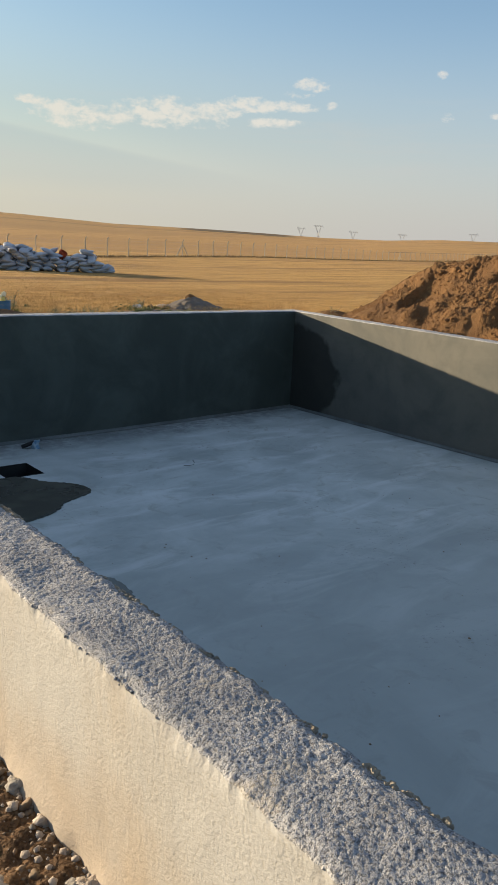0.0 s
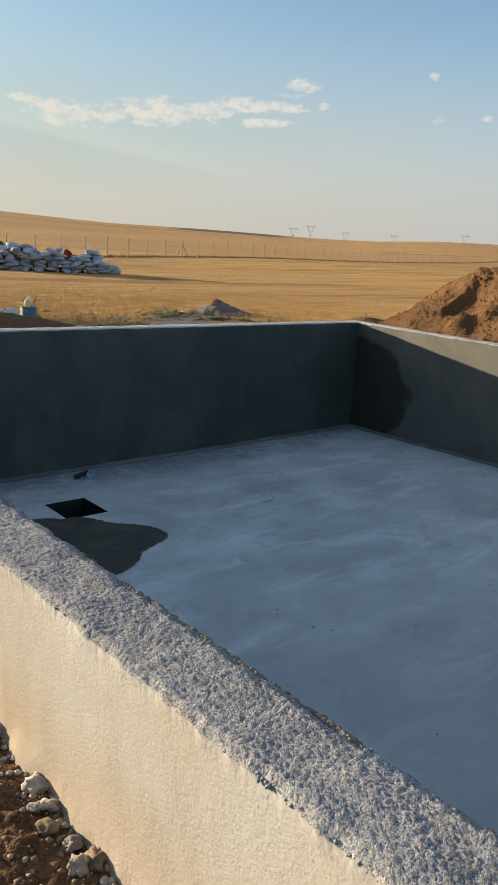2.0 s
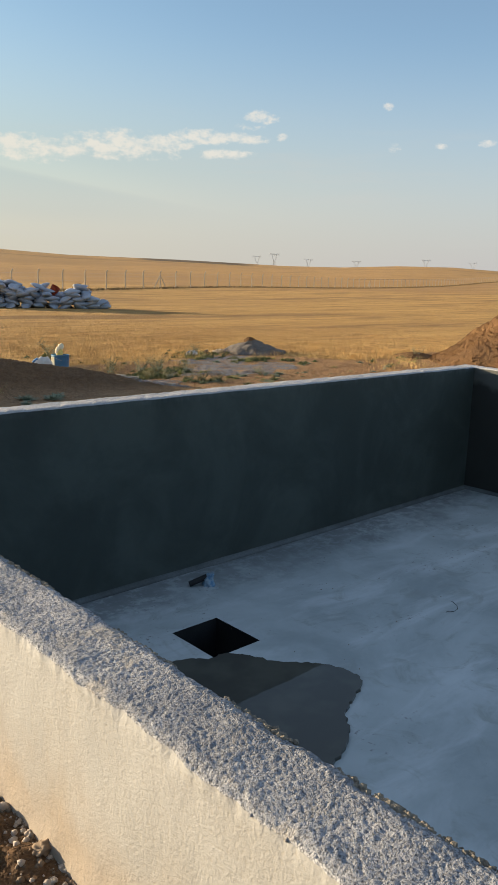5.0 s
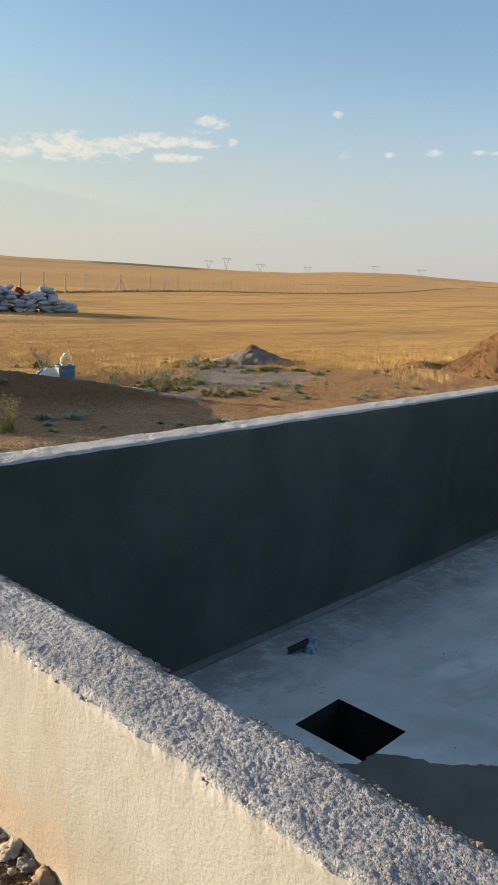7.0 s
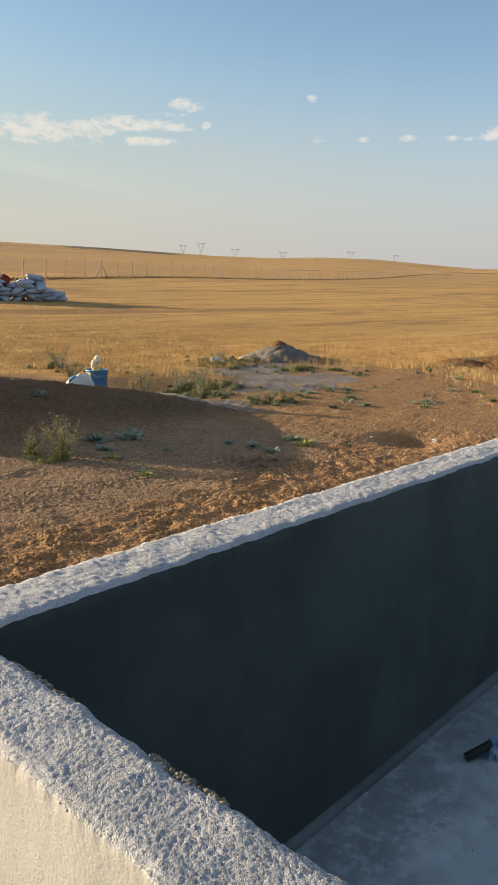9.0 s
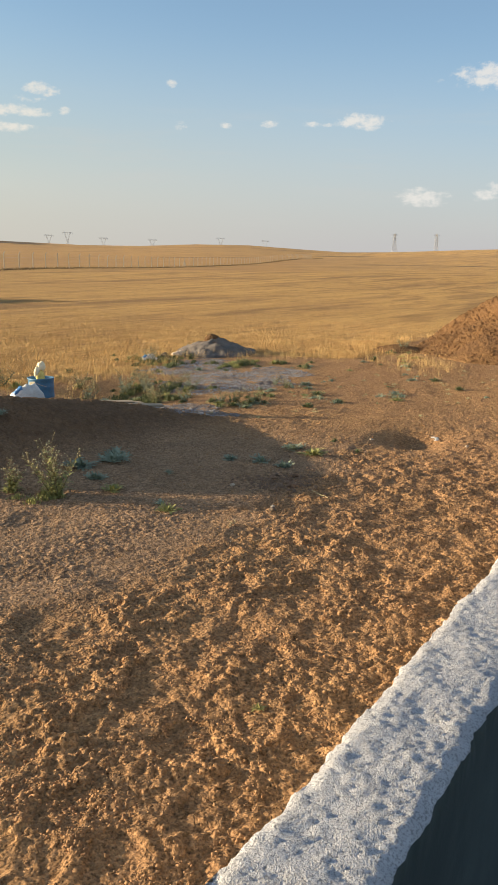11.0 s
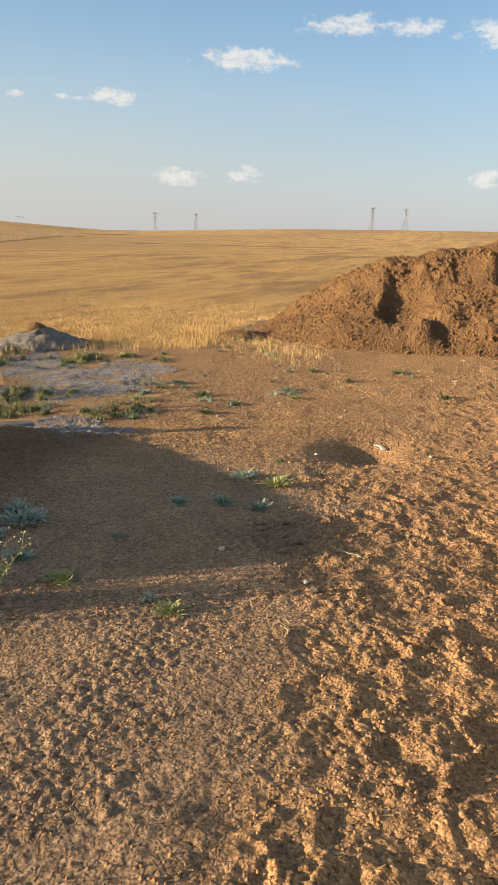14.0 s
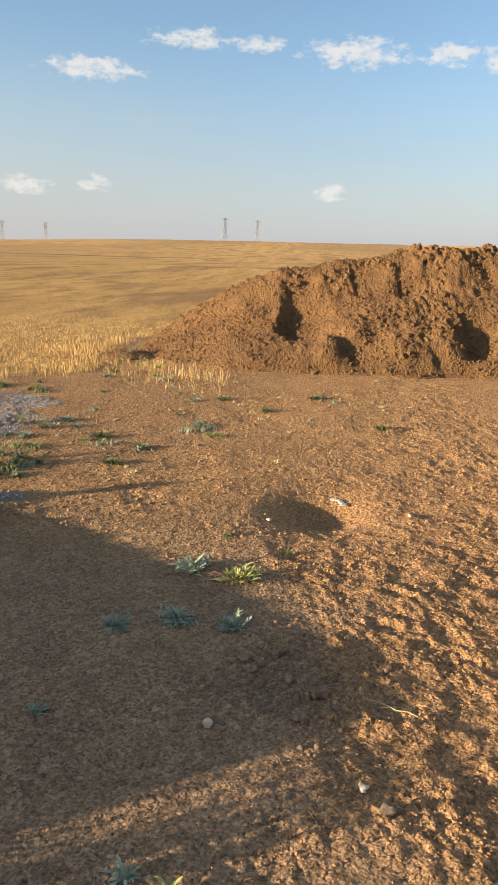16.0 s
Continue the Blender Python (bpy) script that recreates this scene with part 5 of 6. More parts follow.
def tall_weed(x, y, high, stems, label, seed, spread=0.35, leaf=None):
    """A branching weed with pale seed heads over a leafy foot."""
    r = random.Random(seed)
    ob = thing("tall_weed", (x, y, ground_z(x, y) - 0.01), label, "weed")
    heads = bmesh.new()
    leaves = bmesh.new()
    for s in range(stems):
        bm = bmesh.new()
        yaw, lean, h = r.uniform(0, 6.28), r.uniform(0.05, spread), high * r.uniform(0.55, 1.0)
        p = Vector((r.uniform(-.05, .05), r.uniform(-.05, .05), 0))
        for k in range(6):
            q = p + Vector((math.cos(yaw) * lean * h / 6, math.sin(yaw) * lean * h / 6, h / 6))
            bar(bm, p, q, 0.0034 * (1 - k / 8), 5, 0.85)
            for m in range(10 if k < 3 else 4):
                leaf_strip(leaves, p.lerp(q, r.random()), r.uniform(0, 6.28), r.uniform(0.2, 1.0), r.uniform(0.03, 0.08) * (1.3 - k / 8), r.uniform(0.007, 0.012), 0.4, 3)
            if k >= 2:
                for m in range(2):
                    a = r.uniform(0, 6.28)
                    tip = q + Vector((math.cos(a) * r.uniform(.03, .075), math.sin(a) * r.uniform(.03, .075), r.uniform(.03, .08)))
                    bar(bm, q, tip, 0.002, 4, 0.7)
                    for e in range(2):
                        o = bmesh.ops.create_icosphere(heads, subdivisions=1, radius=r.uniform(0.003, 0.0065))
                        bmesh.ops.translate(heads, verts=o["verts"], vec=tip + Vector((r.uniform(-.012, .012), r.uniform(-.012, .012), r.uniform(-.012, .012))))
            p = q
        part("stem", bm, M_STEM, ob)
    part("leaves", leaves, leaf or M_LIME, ob)
    tagged(part("seed_heads", heads, M_SEED, ob, "pale dry seed heads"), kind="stuff")
    return ob


tall_weed(5.42, 15.42, 0.37, 12, "tall branching weed with pale seed heads in evening sun", 1, 1.0)
tall_weed(5.02, 15.95, 0.30, 8, "bushy weed with pale seed heads below the bank", 3, 0.9)
tall_weed(5.28, 15.75, 0.18, 5, "low branching weed beside a taller one", 2, 1.6)
tall_weed(5.15, 16.35, 0.38, 4, "thin branching weed on the shaded bank", 4)
SPRIGS = [tall_weed(10.05, 18.45, 0.26, 7, "grey-green branching weed standing among the gravel", 11, 1.1, M_GREYLEAF), tall_weed(9.7, 18.1, 0.22, 6, "olive green branching weed standing among the gravel", 12, 1.2, M_LEAF)]
for k, (x, y, q) in enumerate([(10.3, 18.7, 1.0), (10.5, 18.3, .8), (9.9, 18.75, 1.1), (9.45, 17.8, .8), (9.65, 17.5, .7), (9.85, 16.85, .8), (9.7, 16.95, .6), (10.1, 16.65, .7), (10.45, 18.0, .9), (12.3, 20.2, .9), (12.7, 20.6, .9), (13.0, 18.75, .6), (9.3, 18.9, .9), (8.9, 20.2, 1.2), (9.3, 21.2, 1.4), (9.6, 19.4, .9), (11.5, 17.2, .5), (11.35, 16.9, .6), (16.8, 17.25, .9), (14.3, 16.2, .5)]):
    copy_thing(SPRIGS[k % 2], pose(x, y, ground_z(x, y) - 0.01, 0, 0, 77.0 * k) @ Matrix.Scale(q, 4))
for k, (x, y, s, m, lab) in enumerate([
        (5.62, 14.56, 0.15, M_LIME, "yellow-green thistle rosette on bare earth"), (5.72, 14.70, 0.09, M_GREYLEAF, "small grey-green rosette on bare earth"),
        (7.80, 14.59, 0.23, M_LIME, "flowering green rosette at the edge of the shade"), (7.92, 14.86, 0.17, M_GREYLEAF, "blue-green rosette on bare earth"),
        (6.46, 15.82, 0.24, M_GREYLEAF, "blue-green thistle in the shade of the bank"), (6.13, 15.9, 0.22, M_GREYLEAF, "blue-green thistle in the shade of the bank"),
        (6.62, 15.95, 0.18, M_GREYLEAF, "blue-green thistle in the shade of the bank"), (5.78, 15.2, 0.17, M_LIME, "sunlit green rosette at the edge of the shade"),
        (6.05, 16.82, 0.15, M_GREYLEAF, "dark green rosette on the bank"), (5.95, 15.55, 0.14, M_GREYLEAF, "grey-green rosette in the shade"),
        (7.24, 14.57, 0.14, M_GREYLEAF, "small blue-green rosette in the shade"), (7.27, 14.83, 0.14, M_GREYLEAF, "small blue-green rosette in the shade"),
        (7.17, 15.10, 0.12, M_GREYLEAF, "small blue-green rosette in the shade"), (6.44, 15.2, 0.08, M_GREYLEAF, "small grey-green rosette in the shade"),
        (8.25, 14.35, 0.10, M_LEAF, "small green rosette on bare earth"), (8.5, 14.72, 0.10, M_LEAF, "small green rosette on bare earth"),
        (3.9, 12.75, 0.06, M_LIME, "tiny pale green seedling among the clods"), (9.9, 16.62, 0.18, M_LEAF, "green rosette on bare earth"),
        (10.1, 15.9, 0.16, M_LEAF, "green rosette on bare earth"), (10.7, 15.75, 0.14, M_LEAF, "green rosette on bare earth"), (12.6, 14.75, 0.14, M_LEAF, "green rosette on bare earth"),
        (11.73, 15.38, 0.16, M_GREYLEAF, "grey-green rosette on bare earth"), (13.4, 14.2, 0.16, M_LEAF, "green rosette below the heap"), (11.95, 13.5, 0.14, M_LEAF, "green rosette on bare earth")]):
    rosette("weed_rosette", x, y, (1.0 if m == M_LIME else 1.2) * s, m, lab, 18, 0.8, 300 + k, 0.35 if s > 0.1 else 0.0)
for k, (x, y, s) in enumerate([(12.7, 18.8, .20), (9.7, 18.2, .26), (10.3, 18.4, .24), (8.9, 19.9, .30), (9.2, 21.3, .34), (14.9, 17.1, .25), (13.3, 18.3, .22), (10.0, 18.6, .24), (12.5, 20.1, .22), (10.2, 17.9, .26)]):
    rosette("grass_tuft", x, y, s, M_LEAF if k % 3 else M_LIME, "tuft of fresh green grass" if k % 3 else "tuft of yellowing grass", 30, 1.0, 340 + k)

WEEDLINGS = [rosette("weed_rosette", 9.6 + 0.5 * k, 16.5 + 0.2 * k, 0.15, (M_LEAF, M_GREYLEAF, M_LIME)[k % 3], ("leafy green weed", "grey-green weed", "yellow-green weed")[k % 3] + " between gravel and bare earth", 22, 0.5, 380 + k, 0.3) for k in range(3)]
for k in range(36):
    cx_, cy_, sx_, sy_ = ((10.0, 18.3, .4, .3), (9.8, 16.8, .25, .15), (11.1, 16.6, .4, .4), (12.6, 20.2, .4, .4), (12.9, 18.7, .3, .15), (14.6, 16.6, .5, .3), (12.5, 15.4, 1.0, .5), (9.6, 18.9, .6, .5))[k % 8]
    x, y = cx_ + sx_ * r_w.gauss(0, 1), cy_ + sy_ * r_w.gauss(0, 1)
    copy_thing(WEEDLINGS[k % 3], pose(x, y, ground_z(x, y) - 0.005, 0, 0, r_w.uniform(0, 360)) @ Matrix.Scale(r_w.uniform(0.6, 1.5), 4))

# ---- drum, bag and boards behind the bank ----
def drum(x, y):
    z = ground_z(x, y) - 0.01
    ob = thing("paint_drum", (x, y, z), "dented blue metal drum standing behind the earth bank", "drum", turn=20)
    bm = bmesh.new()
    prof = [(0.0, 0.0), (0.148, 0.0), (0.152, 0.012), (0.150, 0.09), (0.155, 0.10), (0.150, 0.11), (0.150, 0.20), (0.155, 0.21), (0.150, 0.22), (0.150, 0.29), (0.158, 0.30), (0.158, 0.312), (0.145, 0.312), (0.145, 0.285), (0.0, 0.28)]
    n = 28
    rings = []
    for r, h in prof:
        rings.append([bm.verts.new((r * math.cos(6.2832 * k / n) * (1 + 0.03 * math.sin(2.0 * k / n * 6.28)), r * math.sin(6.2832 * k / n), h)) for k in range(n)] if r else [bm.verts.new((0, 0, h))])
    for a, b in zip(rings, rings[1:]):
        for k in range(n):
            j = (k + 1) % n
            if len(a) == 1:
                bm.faces.new((a[0], b[j], b[k]))
            elif len(b) == 1:
                bm.faces.new((a[k], a[j], b[0]))
            else:
                bm.faces.new((a[k], a[j], b[j], b[k]))
    part("body", bm, M_BLUE, ob, shade=True)
    bm = bmesh.new()
    for k in range(10):
        a, b = math.pi * k / 10, math.pi * (k + 1) / 10
        bar(bm, (0.16 * math.cos(a), -0.02 - 0.12 * math.sin(a), 0.27 - 0.06 * math.sin(a)), (0.16 * math.cos(b), -0.02 - 0.12 * math.sin(b), 0.27 - 0.06 * math.sin(b)), 0.003, 5)
    part("handle", bm, M_WIRE, ob, "thin wire handle")
    bm = bmesh.new()
    box(bm, (0.012, 0.07, 0.25), (-0.150, 0.03, 0.155), None, 0.004)
    part("paint_streak", bm, M_CREAM, ob, "pale dried paint streak")
    return z + 0.285


def cloth_bundle(x, y, z):
    """Crumpled cream and yellow stuff piled in the open drum."""
    ob = thing("cloth_bundle", (x, y, z), "crumpled cream and yellow cloth stuffed in the drum", "cloth")
    for nm, m, at, s, seed in (("lower_fold", M_YELLOW, (-.01, 0, .07), (.16, .15, .15), 1), ("upper_fold", M_CREAM, (.03, 0, .20), (.14, .13, .13), 2), ("side_fold", M_CREAM, (-.055, .02, .13), (.10, .09, .15), 3)):
        bm = bmesh.new()
        bmesh.ops.create_icosphere(bm, subdivisions=3, radius=0.5)
        for v in bm.verts:
            p = v.co * 2.6 + Vector((seed * 5, 0, 0))
            k = 1 + 0.45 * noise.noise(p) + 0.22 * noise.noise(p * 2.4)
            v.co = Vector((v.co.x * s[0] * k + at[0], v.co.y * s[1] * k + at[1], v.co.z * s[2] * k + at[2]))
        part(nm, bm, m, ob, shade=True)
    return ob


top = drum(7.97, 18.36)
cloth_bundle(7.97, 18.36, top - 0.03).scale = (0.68, 0.68, 0.95)


def torn_bag(x, y):
    z = ground_z(x, y)
    ob = thing("torn_bag", (x, y, z), "torn white cement bag with a blue print", "bag", turn=-30)
    A, B = np.meshgrid(np.linspace(-1, 1, 22), np.linspace(-1, 1, 16))
    edge = (1 - np.abs(A) ** 3.0) * (1 - np.abs(B) ** 3.0)
    up = 0.16 * edge ** 0.5 * (1 + 0.5 * fbm(A * 1.6, B * 1.6, 3, 161)) + 0.10 * (A + 1) / 2 * edge
    low = -0.02 * edge
    P = np.concatenate([np.stack([A * .24, B * .17, up], -1).reshape(-1, 3), np.stack([A * .24, B * .17, low], -1).reshape(-1, 3)])
    f = grid_faces(16, 22)
    mesh_ob("sack_body", P, f + [[i + 352 for i in q][::-1] for q in f], M_BAG, ob)
    s, u = np.meshgrid(np.linspace(-.85, -.35, 8), np.linspace(-.6, .6, 8))
    e2 = (1 - np.abs(s) ** 3.0) * (1 - np.abs(u) ** 3.0)
    z2 = 0.16 * e2 ** 0.5 * (1 + 0.5 * fbm(s * 1.6, u * 1.6, 3, 161)) + 0.10 * (s + 1) / 2 * e2 + 0.006
    mesh_ob("blue_print", np.stack([s * .24, u * .17, z2], -1).reshape(-1, 3), grid_faces(8, 8), M_BAGBLUE, ob).modifiers.new("thick", "SOLIDIFY").thickness = 0.004
    return ob


torn_bag(12.55, 20.55).scale = (0.6, 0.7, 0.45)
torn_bag(7.44, 18.0).scale = (0.75, 0.8, 0.75)


def board(x, y, turn, tilt, size, label):
    ob = thing("board", (x, y, ground_z(x, y) + size[2] / 2 + 0.015), label, "board", "boards behind the bank", turn)
    bm = bmesh.new()
    box(bm, size, (0, 0, 0), Matrix.Rotation(radians(tilt), 4, "Y"), 0.005)
    part("plank", bm, M_WOOD, ob)
    return ob


board(8.32, 18.02, -32, 3, (1.25, 0.13, 0.03), "weathered board lying on the earth behind the bank")
board(8.75, 17.80, -28, 2, (0.55, 0.16, 0.03), "short weathered board on the earth")
board(8.55, 17.28, -35, 4, (0.5, 0.14, 0.03), "short pale board at the edge of the bank")
board(7.55, 18.45, 10, 0, (0.6, 0.2, 0.05), "pale board lying behind the drum")


# ---- pipe stub in the pool floor ----
def pipe_stub():
    z = FLOOR
    ob = thing("pipe_stub", (5.55, 11.42, z), "black pipe end wrapped in blue plastic on the pool floor", "pipe", turn=-25)
    bm = bmesh.new()
    bar(bm, (-0.17, 0.03, 0.035), (0.02, 0.0, 0.12), 0.032, 16)
    part("pipe", bm, M_PIPE, ob, shade=False)
    bm = bmesh.new()
    r = bmesh.ops.create_cone(bm, cap_ends=True, segments=16, radius1=0.085, radius2=0.045, depth=0.15)
    bmesh.ops.subdivide_edges(bm, edges=bm.edges[:], cuts=2, use_grid_fill=True)
    for v in bm.verts:
        k = 1 + 0.5 * noise.noise(v.co * 22)
        v.co = Vector((v.co.x * k + 0.05, v.co.y * k, v.co.z * (1 + 0.2 * k) + 0.06))
    part("wrapping", bm, M_WRAP, ob, "crumpled blue plastic wrapping")
    bm = bmesh.new()
    bmesh.ops.create_icosphere(bm, subdivisions=3, radius=0.12)
    for v in bm.verts:
        k = 1 + 0.4 * noise.noise(v.co * 14)
        v.co = Vector((v.co.x * k * 1.2 + 0.05, v.co.y * k * 1.2, max(-0.01, v.co.z * 0.18 * k)))
    part("mortar_collar", bm, M_FLOOR, ob, "grey mortar collar")
    ob.scale = (0.8, 0.8, 0.8)
    return ob


pipe_stub()


def wire_scrap(x, y):
    """A bent end of black wire on the screed."""
    ob = thing("wire_scrap", (x, y, FLOOR + 0.04), "bent end of dark wire lying on the pool floor", "wire", turn=20)
    bm = bmesh.new()
    pts = [(-.16, .06, .006), (-.10, -.03, .01), (.0, -.06, .012), (.08, -.03, .03), (.12, .05, .06), (.2, .07, .02)]
    for a, b in zip(pts, pts[1:]):
        bar(bm, a, b, 0.004, 6)
    part("strand", bm, M_PIPE, ob)
    ob.scale = (0.6, 0.6, 0.6)
    return ob


wire_scrap(6.8, 9.7)
n = 260
px, py = 2.9 + 7.0 * RNG.random(n), 2.5 + 9.0 * RNG.random(n)
pz = FLOOR + floor_rise(px, py) + 0.010 * fbm(px * 0.5, py * 0.5, 3, 91)
scatter("floor_grit", px, py, pz, sized(n, 0.005, 0.022, 2.5), M_STONE, "stray dark grit on the pool floor", "grit", 0.1, CHIPS)

# ---- sack pile ----
def sack_mesh(seed):
    """A filled woven sack, slumped, with a gathered mouth and squared corners."""
    bm = bmesh.new()
    bmesh.ops.create_uvsphere(bm, u_segments=18, v_segments=12, radius=1.0)
    for v in bm.verts:
        x, y, z = v.co.z, v.co.x, v.co.y
        sq = lambda c, p: math.copysign(abs(c) ** p, c)
        q = Vector((sq(x, .75), sq(y, .7), sq(z, .85)))
        q *= 1 + 0.16 * noise.noise(q * 1.4 + Vector((seed * 3.3, 0, 0))) + 0.10 * noise.noise(q * 3.1 + Vector((seed, 0, 0))) + 0.07 * noise.noise(q * 6.5 + Vector((0, seed, 0)))
        pinch = 1 - 0.45 * max(0.0, q.x - 0.6)
        v.co = Vector((q.x * 0.42, q.y * 0.25 * pinch, q.z * (0.115 + 0.02 * math.cos(q.x * 3)) * pinch))
    me = bpy.data.meshes.new("sack")
    bm.to_mesh(me)
    bm.free()
    me.polygons.foreach_set("use_smooth", np.ones(len(me.polygons), bool))
    me.materials.append(M_SACK)
    return me


SACKS = [sack_mesh(s) for s in range(6)]
r = random.Random(5)
pa, pb = Vector((24.05, 42.6)), Vector((16.6, 46.4))
along = (pb - pa).normalized()
out_dir = Vector((along.y, -along.x)) * -1.0
length = (pb - pa).length
layer_z = 0.12
for layer in range(9):
    t = 0.15 + 0.1 * layer
    while t < length:
        levels = int(np.interp(t, [0, 0.6, 1.2, 1.9, 2.3, 3.0, 3.6, 4.2, 5.0, 5.7, 6.4, 7.4, 8.2], [1, 3, 5.6, 5.6, 4, 4, 7, 5, 7.6, 7.2, 6, 4, 2]) + 0.4)
        if layer < levels:
            for row in range(3):
                if row * 0.5 > (levels - layer) * 0.5 + 0.4:
                    continue
                p = pa + along * (t + r.uniform(-.12, .12)) + out_dir * (row * 0.46 - 0.5 + r.uniform(-.1, .1) + 0.06 * layer)
                ob = new("sack", SACKS[r.randrange(6)])
                ob.matrix_basis = pose(p.x, p.y, ground_z(p.x, p.y) + layer_z + 0.19 * layer + r.uniform(-.02, .02), r.uniform(-20, 20), r.uniform(-30, 30), math.degrees(math.atan2(along.y, along.x)) + r.choice((0, 0, 70, 100, 180)) + r.uniform(-25, 25))
                tagged(ob, "full white woven sack in a heaped pile on stubble", "sack", "sacks in the pile")
        t += r.uniform(0.52, 0.80)


def red_tub():
    p = pa + along * 2.75
    ob = thing("red_tub", (p.x, p.y, ground_z(p.x, p.y) + 0.92), "rusty red plastic tub lying on the sack pile", "tub", turn=30)
    bm = bmesh.new()
    r1 = bmesh.ops.create_cone(bm, cap_ends=False, segments=20, radius1=0.20, radius2=0.24, depth=0.42)
    bmesh.ops.bevel(bm, geom=bm.edges[:], offset=0.01, segments=1, affect="EDGES")
    bmesh.ops.rotate(bm, verts=bm.verts, cent=(0, 0, 0), matrix=Matrix.Rotation(radians(35), 3, "X"))
    o = part("shell", bm, M_RED, ob)
    o.modifiers.new("thick", "SOLIDIFY").thickness = 0.015
    bm = bmesh.new()
    bmesh.ops.create_cone(bm, cap_ends=True, segments=20, radius1=0.20, radius2=0.20, depth=0.02)
    bmesh.ops.rotate(bm, verts=bm.verts, cent=(0, 0, 0.21), matrix=Matrix.Rotation(radians(35), 3, "X"))
    bmesh.ops.translate(bm, verts=bm.verts, vec=(0, 0.0, -0.19))
    part("bottom", bm, M_RED, ob)
    return ob


red_tub()
dome("earth_mound", 18.9, 46.9, 1.4, 1.55, M_HEAP, "heap of dark earth behind the sack pile", "earth heap", 151, 1.3, 0.08)


# ---- fence ----
def fence():
    """Concrete posts with angled tops, strung with wire."""
    u = Vector((math.sin(radians(69)), math.cos(radians(69))))
    foot = Vector((52.2, 76.7))
    ob = thing("fence", (foot.x, foot.y, float(lay(np.array(foot.x), np.array(foot.y)))), "long wire fence on pale concrete posts with angled tops", "fence")
    z0 = ob.location.z
    bm = bmesh.new()
    box(bm, (0.095, 0.095, 1.75), (0, 0, 0.775), None, 0.012)
    box(bm, (0.085, 0.09, 0.32), (0.0, -0.08, 1.75), Matrix.Rotation(radians(32), 4, "X"), 0.01)
    first = part("post", bm, M_POST, ob)
    posts = []
    for k in range(-17, 84):
        p = foot + u * (3.25 * k)
        z = float(lay(np.array(p.x), np.array(p.y))) - z0
        posts.append(Vector((p.x - foot.x, p.y - foot.y, z)))
    for k, p in enumerate(posts):
        o = first if k == 0 else new("post", first.data)
        o.parent = ob
        o.matrix_basis = Matrix.Translation(p) @ pose(0, 0, 0, r.uniform(-1, 1), r.uniform(-1, 1), 69 * -1 + 90)
    for h in (0.12, 0.5, 0.88, 1.26, 1.55):
        bm = bmesh.new()
        for a, b in zip(posts, posts[1:]):
            bar(bm, a + Vector((0, 0, h)), b + Vector((0, 0, h)), 0.004, 3)
        part("wire", bm, M_WIRE, ob)
    for k in (17, 40):
        for s in (-1, 1):
            bm = bmesh.new()
            a = posts[k] + Vector((0, 0, 1.4))
            q = posts[k] + Vector((u.x, u.y, 0)) * (1.25 * s)
            bar(bm, a, (q.x, q.y, q.z - 0.05), 0.06, 6)
            part("brace", bm, M_POST, ob)
    return u, foot


fence_u, fence_foot = fence()
tt = RNG.uniform(-58, 300, 16000)
px = fence_foot.x + fence_u.x * tt + RNG.normal(0, 0.5, len(tt))
py = fence_foot.y + fence_u.y * tt + RNG.normal(0, 0.6, len(tt)) - 0.8
blades("weeds", px, py, RNG.uniform(0.05, 0.25, len(px)), RNG.uniform(0.04, 0.12, len(px)), M_SCRUB, "dark dry weeds along the foot of the fence", 0.7, "weeds")


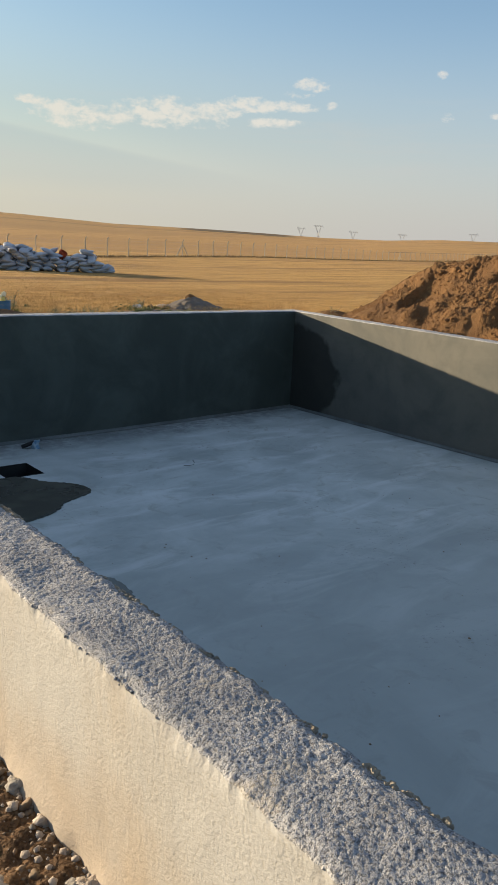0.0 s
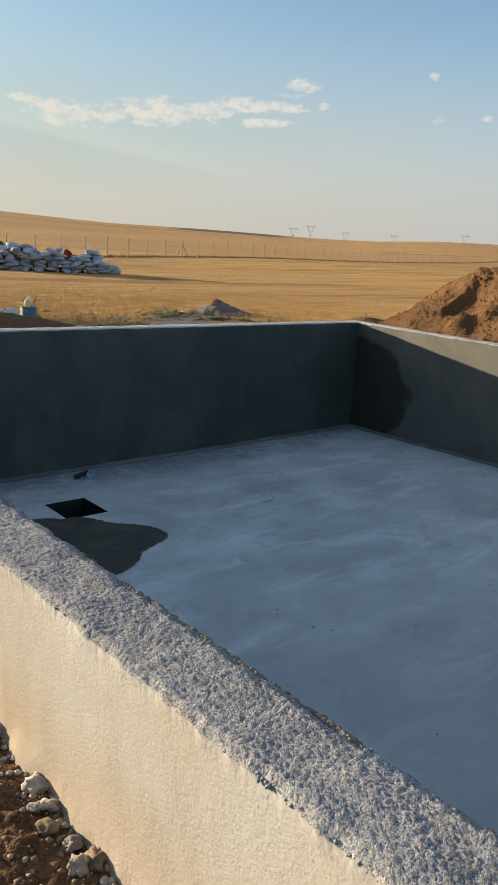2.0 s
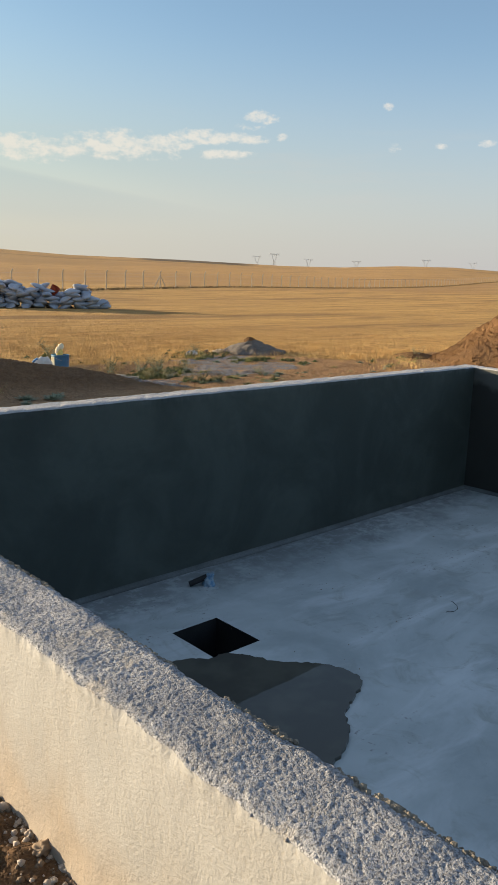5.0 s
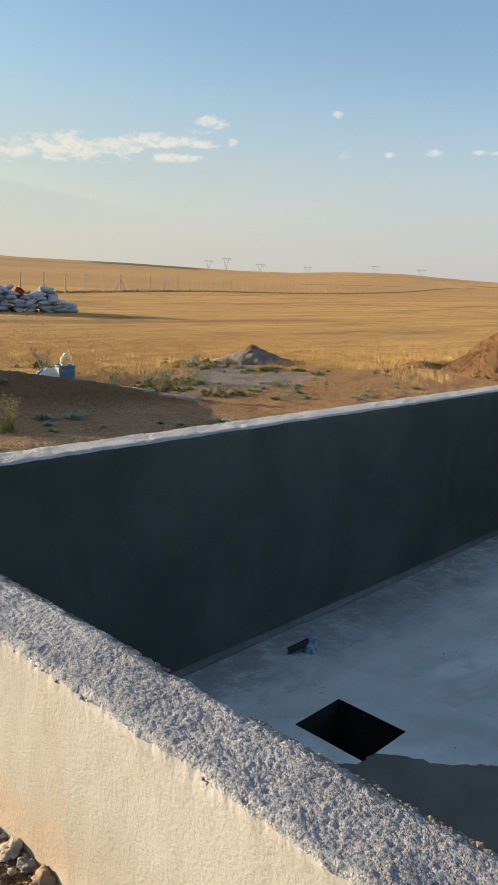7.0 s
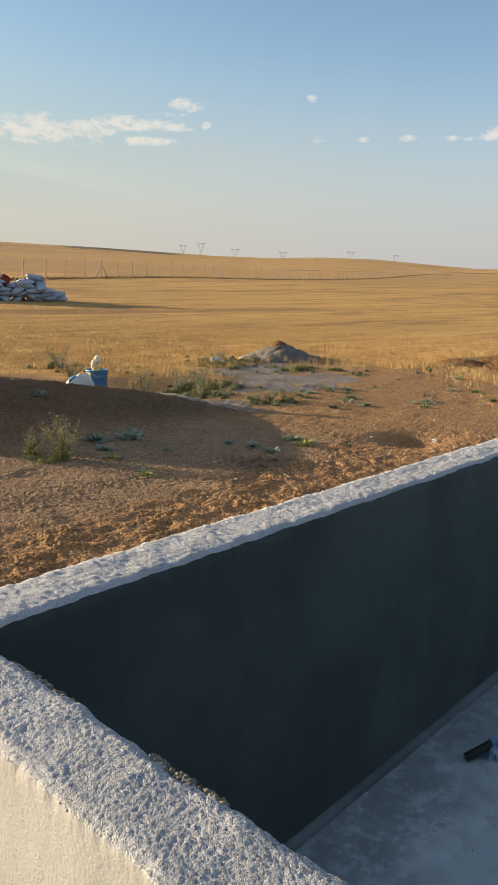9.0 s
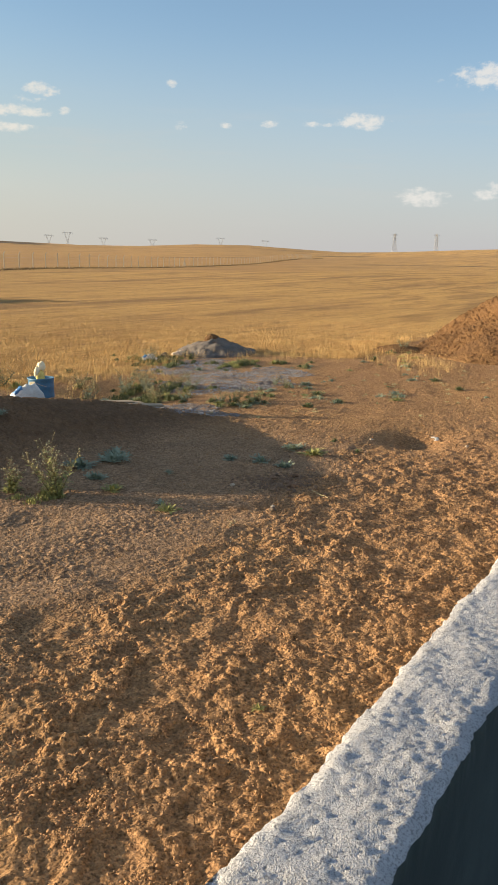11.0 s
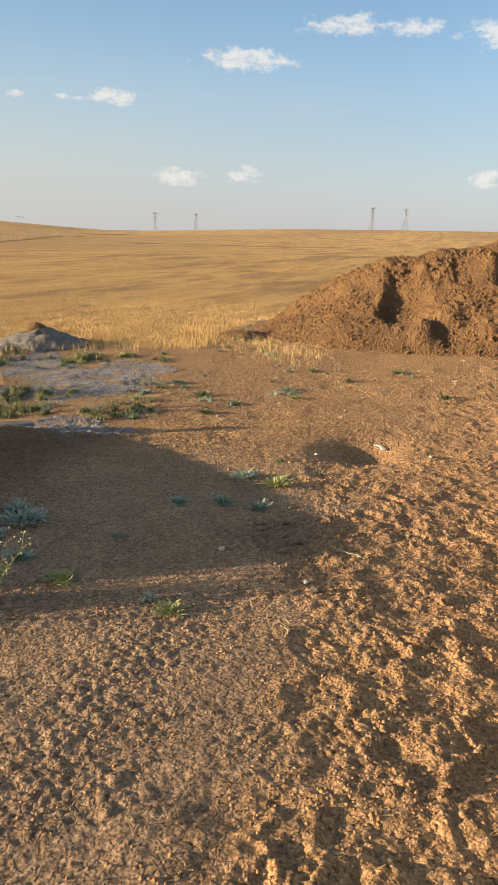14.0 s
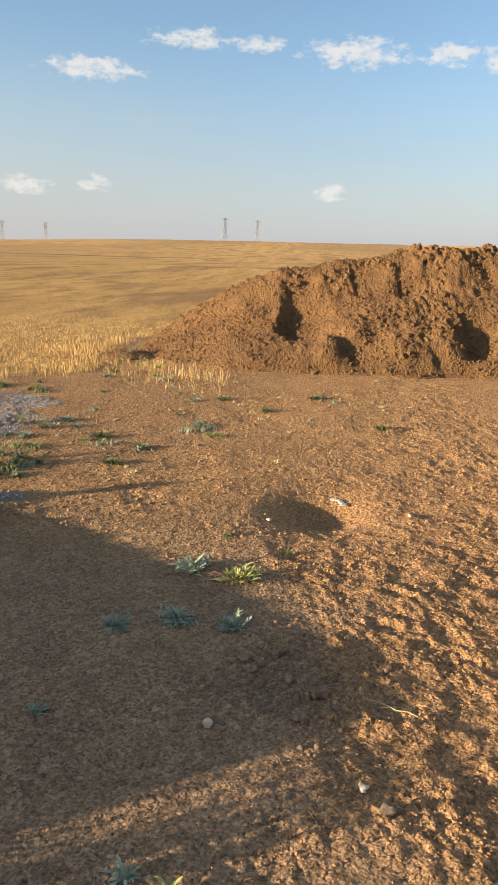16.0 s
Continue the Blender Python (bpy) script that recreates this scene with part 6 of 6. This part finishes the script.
# ---- power line ----
def pylon_parts(wide):
    """A lattice mast, 34 m high: a straight taper with short arms, or a forked head under one long beam."""
    H = 34.0
    waist = 19 if wide else 34
    ob = thing("pylon", (0, 0, 0), "grey steel lattice power pylon with a forked head" if wide else "tall grey steel lattice power pylon with short arms", "pylon", "pylons of the power line")

    def half(z):
        return np.interp(z, [0, 19, 27, H], [3.0, 1.1, 0.95, 0.8] if wide else [4.2, 1.6, 1.2, 0.9])

    corners = ((1, 1), (1, -1), (-1, -1), (-1, 1))
    for sx_, sy_ in corners:
        bm = bmesh.new()
        for z in range(0, waist, 2):
            a, b = half(z), half(z + 2)
            bar(bm, (sx_ * a, sy_ * a, z), (sx_ * b, sy_ * b, z + 2), 0.15 if wide else 0.22, 4)
        part("leg", bm, M_STEEL, ob)
    bm = bmesh.new()
    for z, z2 in ((0, 5), (5, 9), (9, 13), (13, 16), (16, 19), (19, 22), (22, 25), (25, 28), (28, 31), (31, 34)):
        if z >= waist:
            break
        a, b = half(z), half(z2)
        for k in range(4):
            c, d = corners[k], corners[(k + 1) % 4]
            bar(bm, (c[0] * a, c[1] * a, z), (d[0] * b, d[1] * b, z2), 0.08, 4)
            bar(bm, (d[0] * a, d[1] * a, z), (c[0] * b, c[1] * b, z2), 0.08, 4)
    part("lattice", bm, M_STEEL, ob)
    if wide:
        for s in (-1, 1):
            bm = bmesh.new()
            for w0, w1 in ((1.1, 5.6), (0.2, 4.2)):
                bar(bm, (s * w0, 0, 19.5), (s * w1, 0, 31.0), 0.16, 4)
            for k in range(5):
                z = 20.5 + 2.1 * k
                x1, x2 = 1.1 + 4.5 * (z - 19.5) / 11.5, 0.2 + 4.0 * (z + 1.6 - 19.5) / 11.5
                bar(bm, (s * x1, 0, z), (s * x2, 0, z + 1.6), 0.08, 4)
            bar(bm, (s * 5.2, 0, 31.6), (s * 6.2, 0, 34.0), 0.12, 4)
            part("fork_limb", bm, M_STEEL, ob)
        bm = bmesh.new()
        for z in (30.9, 32.0):
            bar(bm, (-8.6, 0, z), (8.6, 0, z), 0.14, 4)
        for k in range(16):
            x = -8 + k
            bar(bm, (x, 0, 30.9), (x + 0.9, 0, 32.0), 0.07, 4)
        part("beam", bm, M_STEEL, ob)
        drops = [(-8.2, 30.9), (0.0, 30.9), (8.2, 30.9)]
    else:
        for z, w in ((26.5, 3.6), (32.0, 4.6)):
            bm = bmesh.new()
            for s in (-1, 1):
                tip = (s * w, 0, z + 0.3)
                for yy in (-0.8, 0.8):
                    bar(bm, (s * 0.8, yy, z), tip, 0.13, 4)
                    bar(bm, (s * 0.8, yy, z + 1.6), tip, 0.11, 4)
            part("cross_arm", bm, M_STEEL, ob)
        drops = [(-4.6, 32.2), (4.6, 32.2), (-3.6, 26.7), (3.6, 26.7)]
    for x, z in drops:
        bm = bmesh.new()
        bar(bm, (x, 0, z), (x, 0, z - 2.2), 0.11, 6)
        part("insulator", bm, M_STEEL, ob)
    return ob


PYLONS = [(42.93, 2.13, 1), (44.2, 2.3, 1), (46.7, 2.02, 1), (50.18, 1.98, 1), (55.1, 2.16, 1), (58.35, 2.04, 1), (67.6, 2.42, 0), (70.52, 2.42, 0), (83.12, 3.1, 0), (85.46, 3.02, 0)]
masters = {}
for a, e, wide in PYLONS:
    zg = 1.6 + 900 * math.tan(radians(float(horizon(a))))
    d = (zg + 33.6 - 1.6) / math.tan(radians(e))
    x, y = 1.9 + d * math.sin(radians(a)), 8.5 + d * math.cos(radians(a))
    m = pose(x, y, float(lay(np.array(x), np.array(y))) - 0.3, 0, 0, 20 - a)
    if wide in masters:
        copy_thing(masters[wide], m)
    else:
        masters[wide] = pylon_parts(wide)
        masters[wide].matrix_basis = m
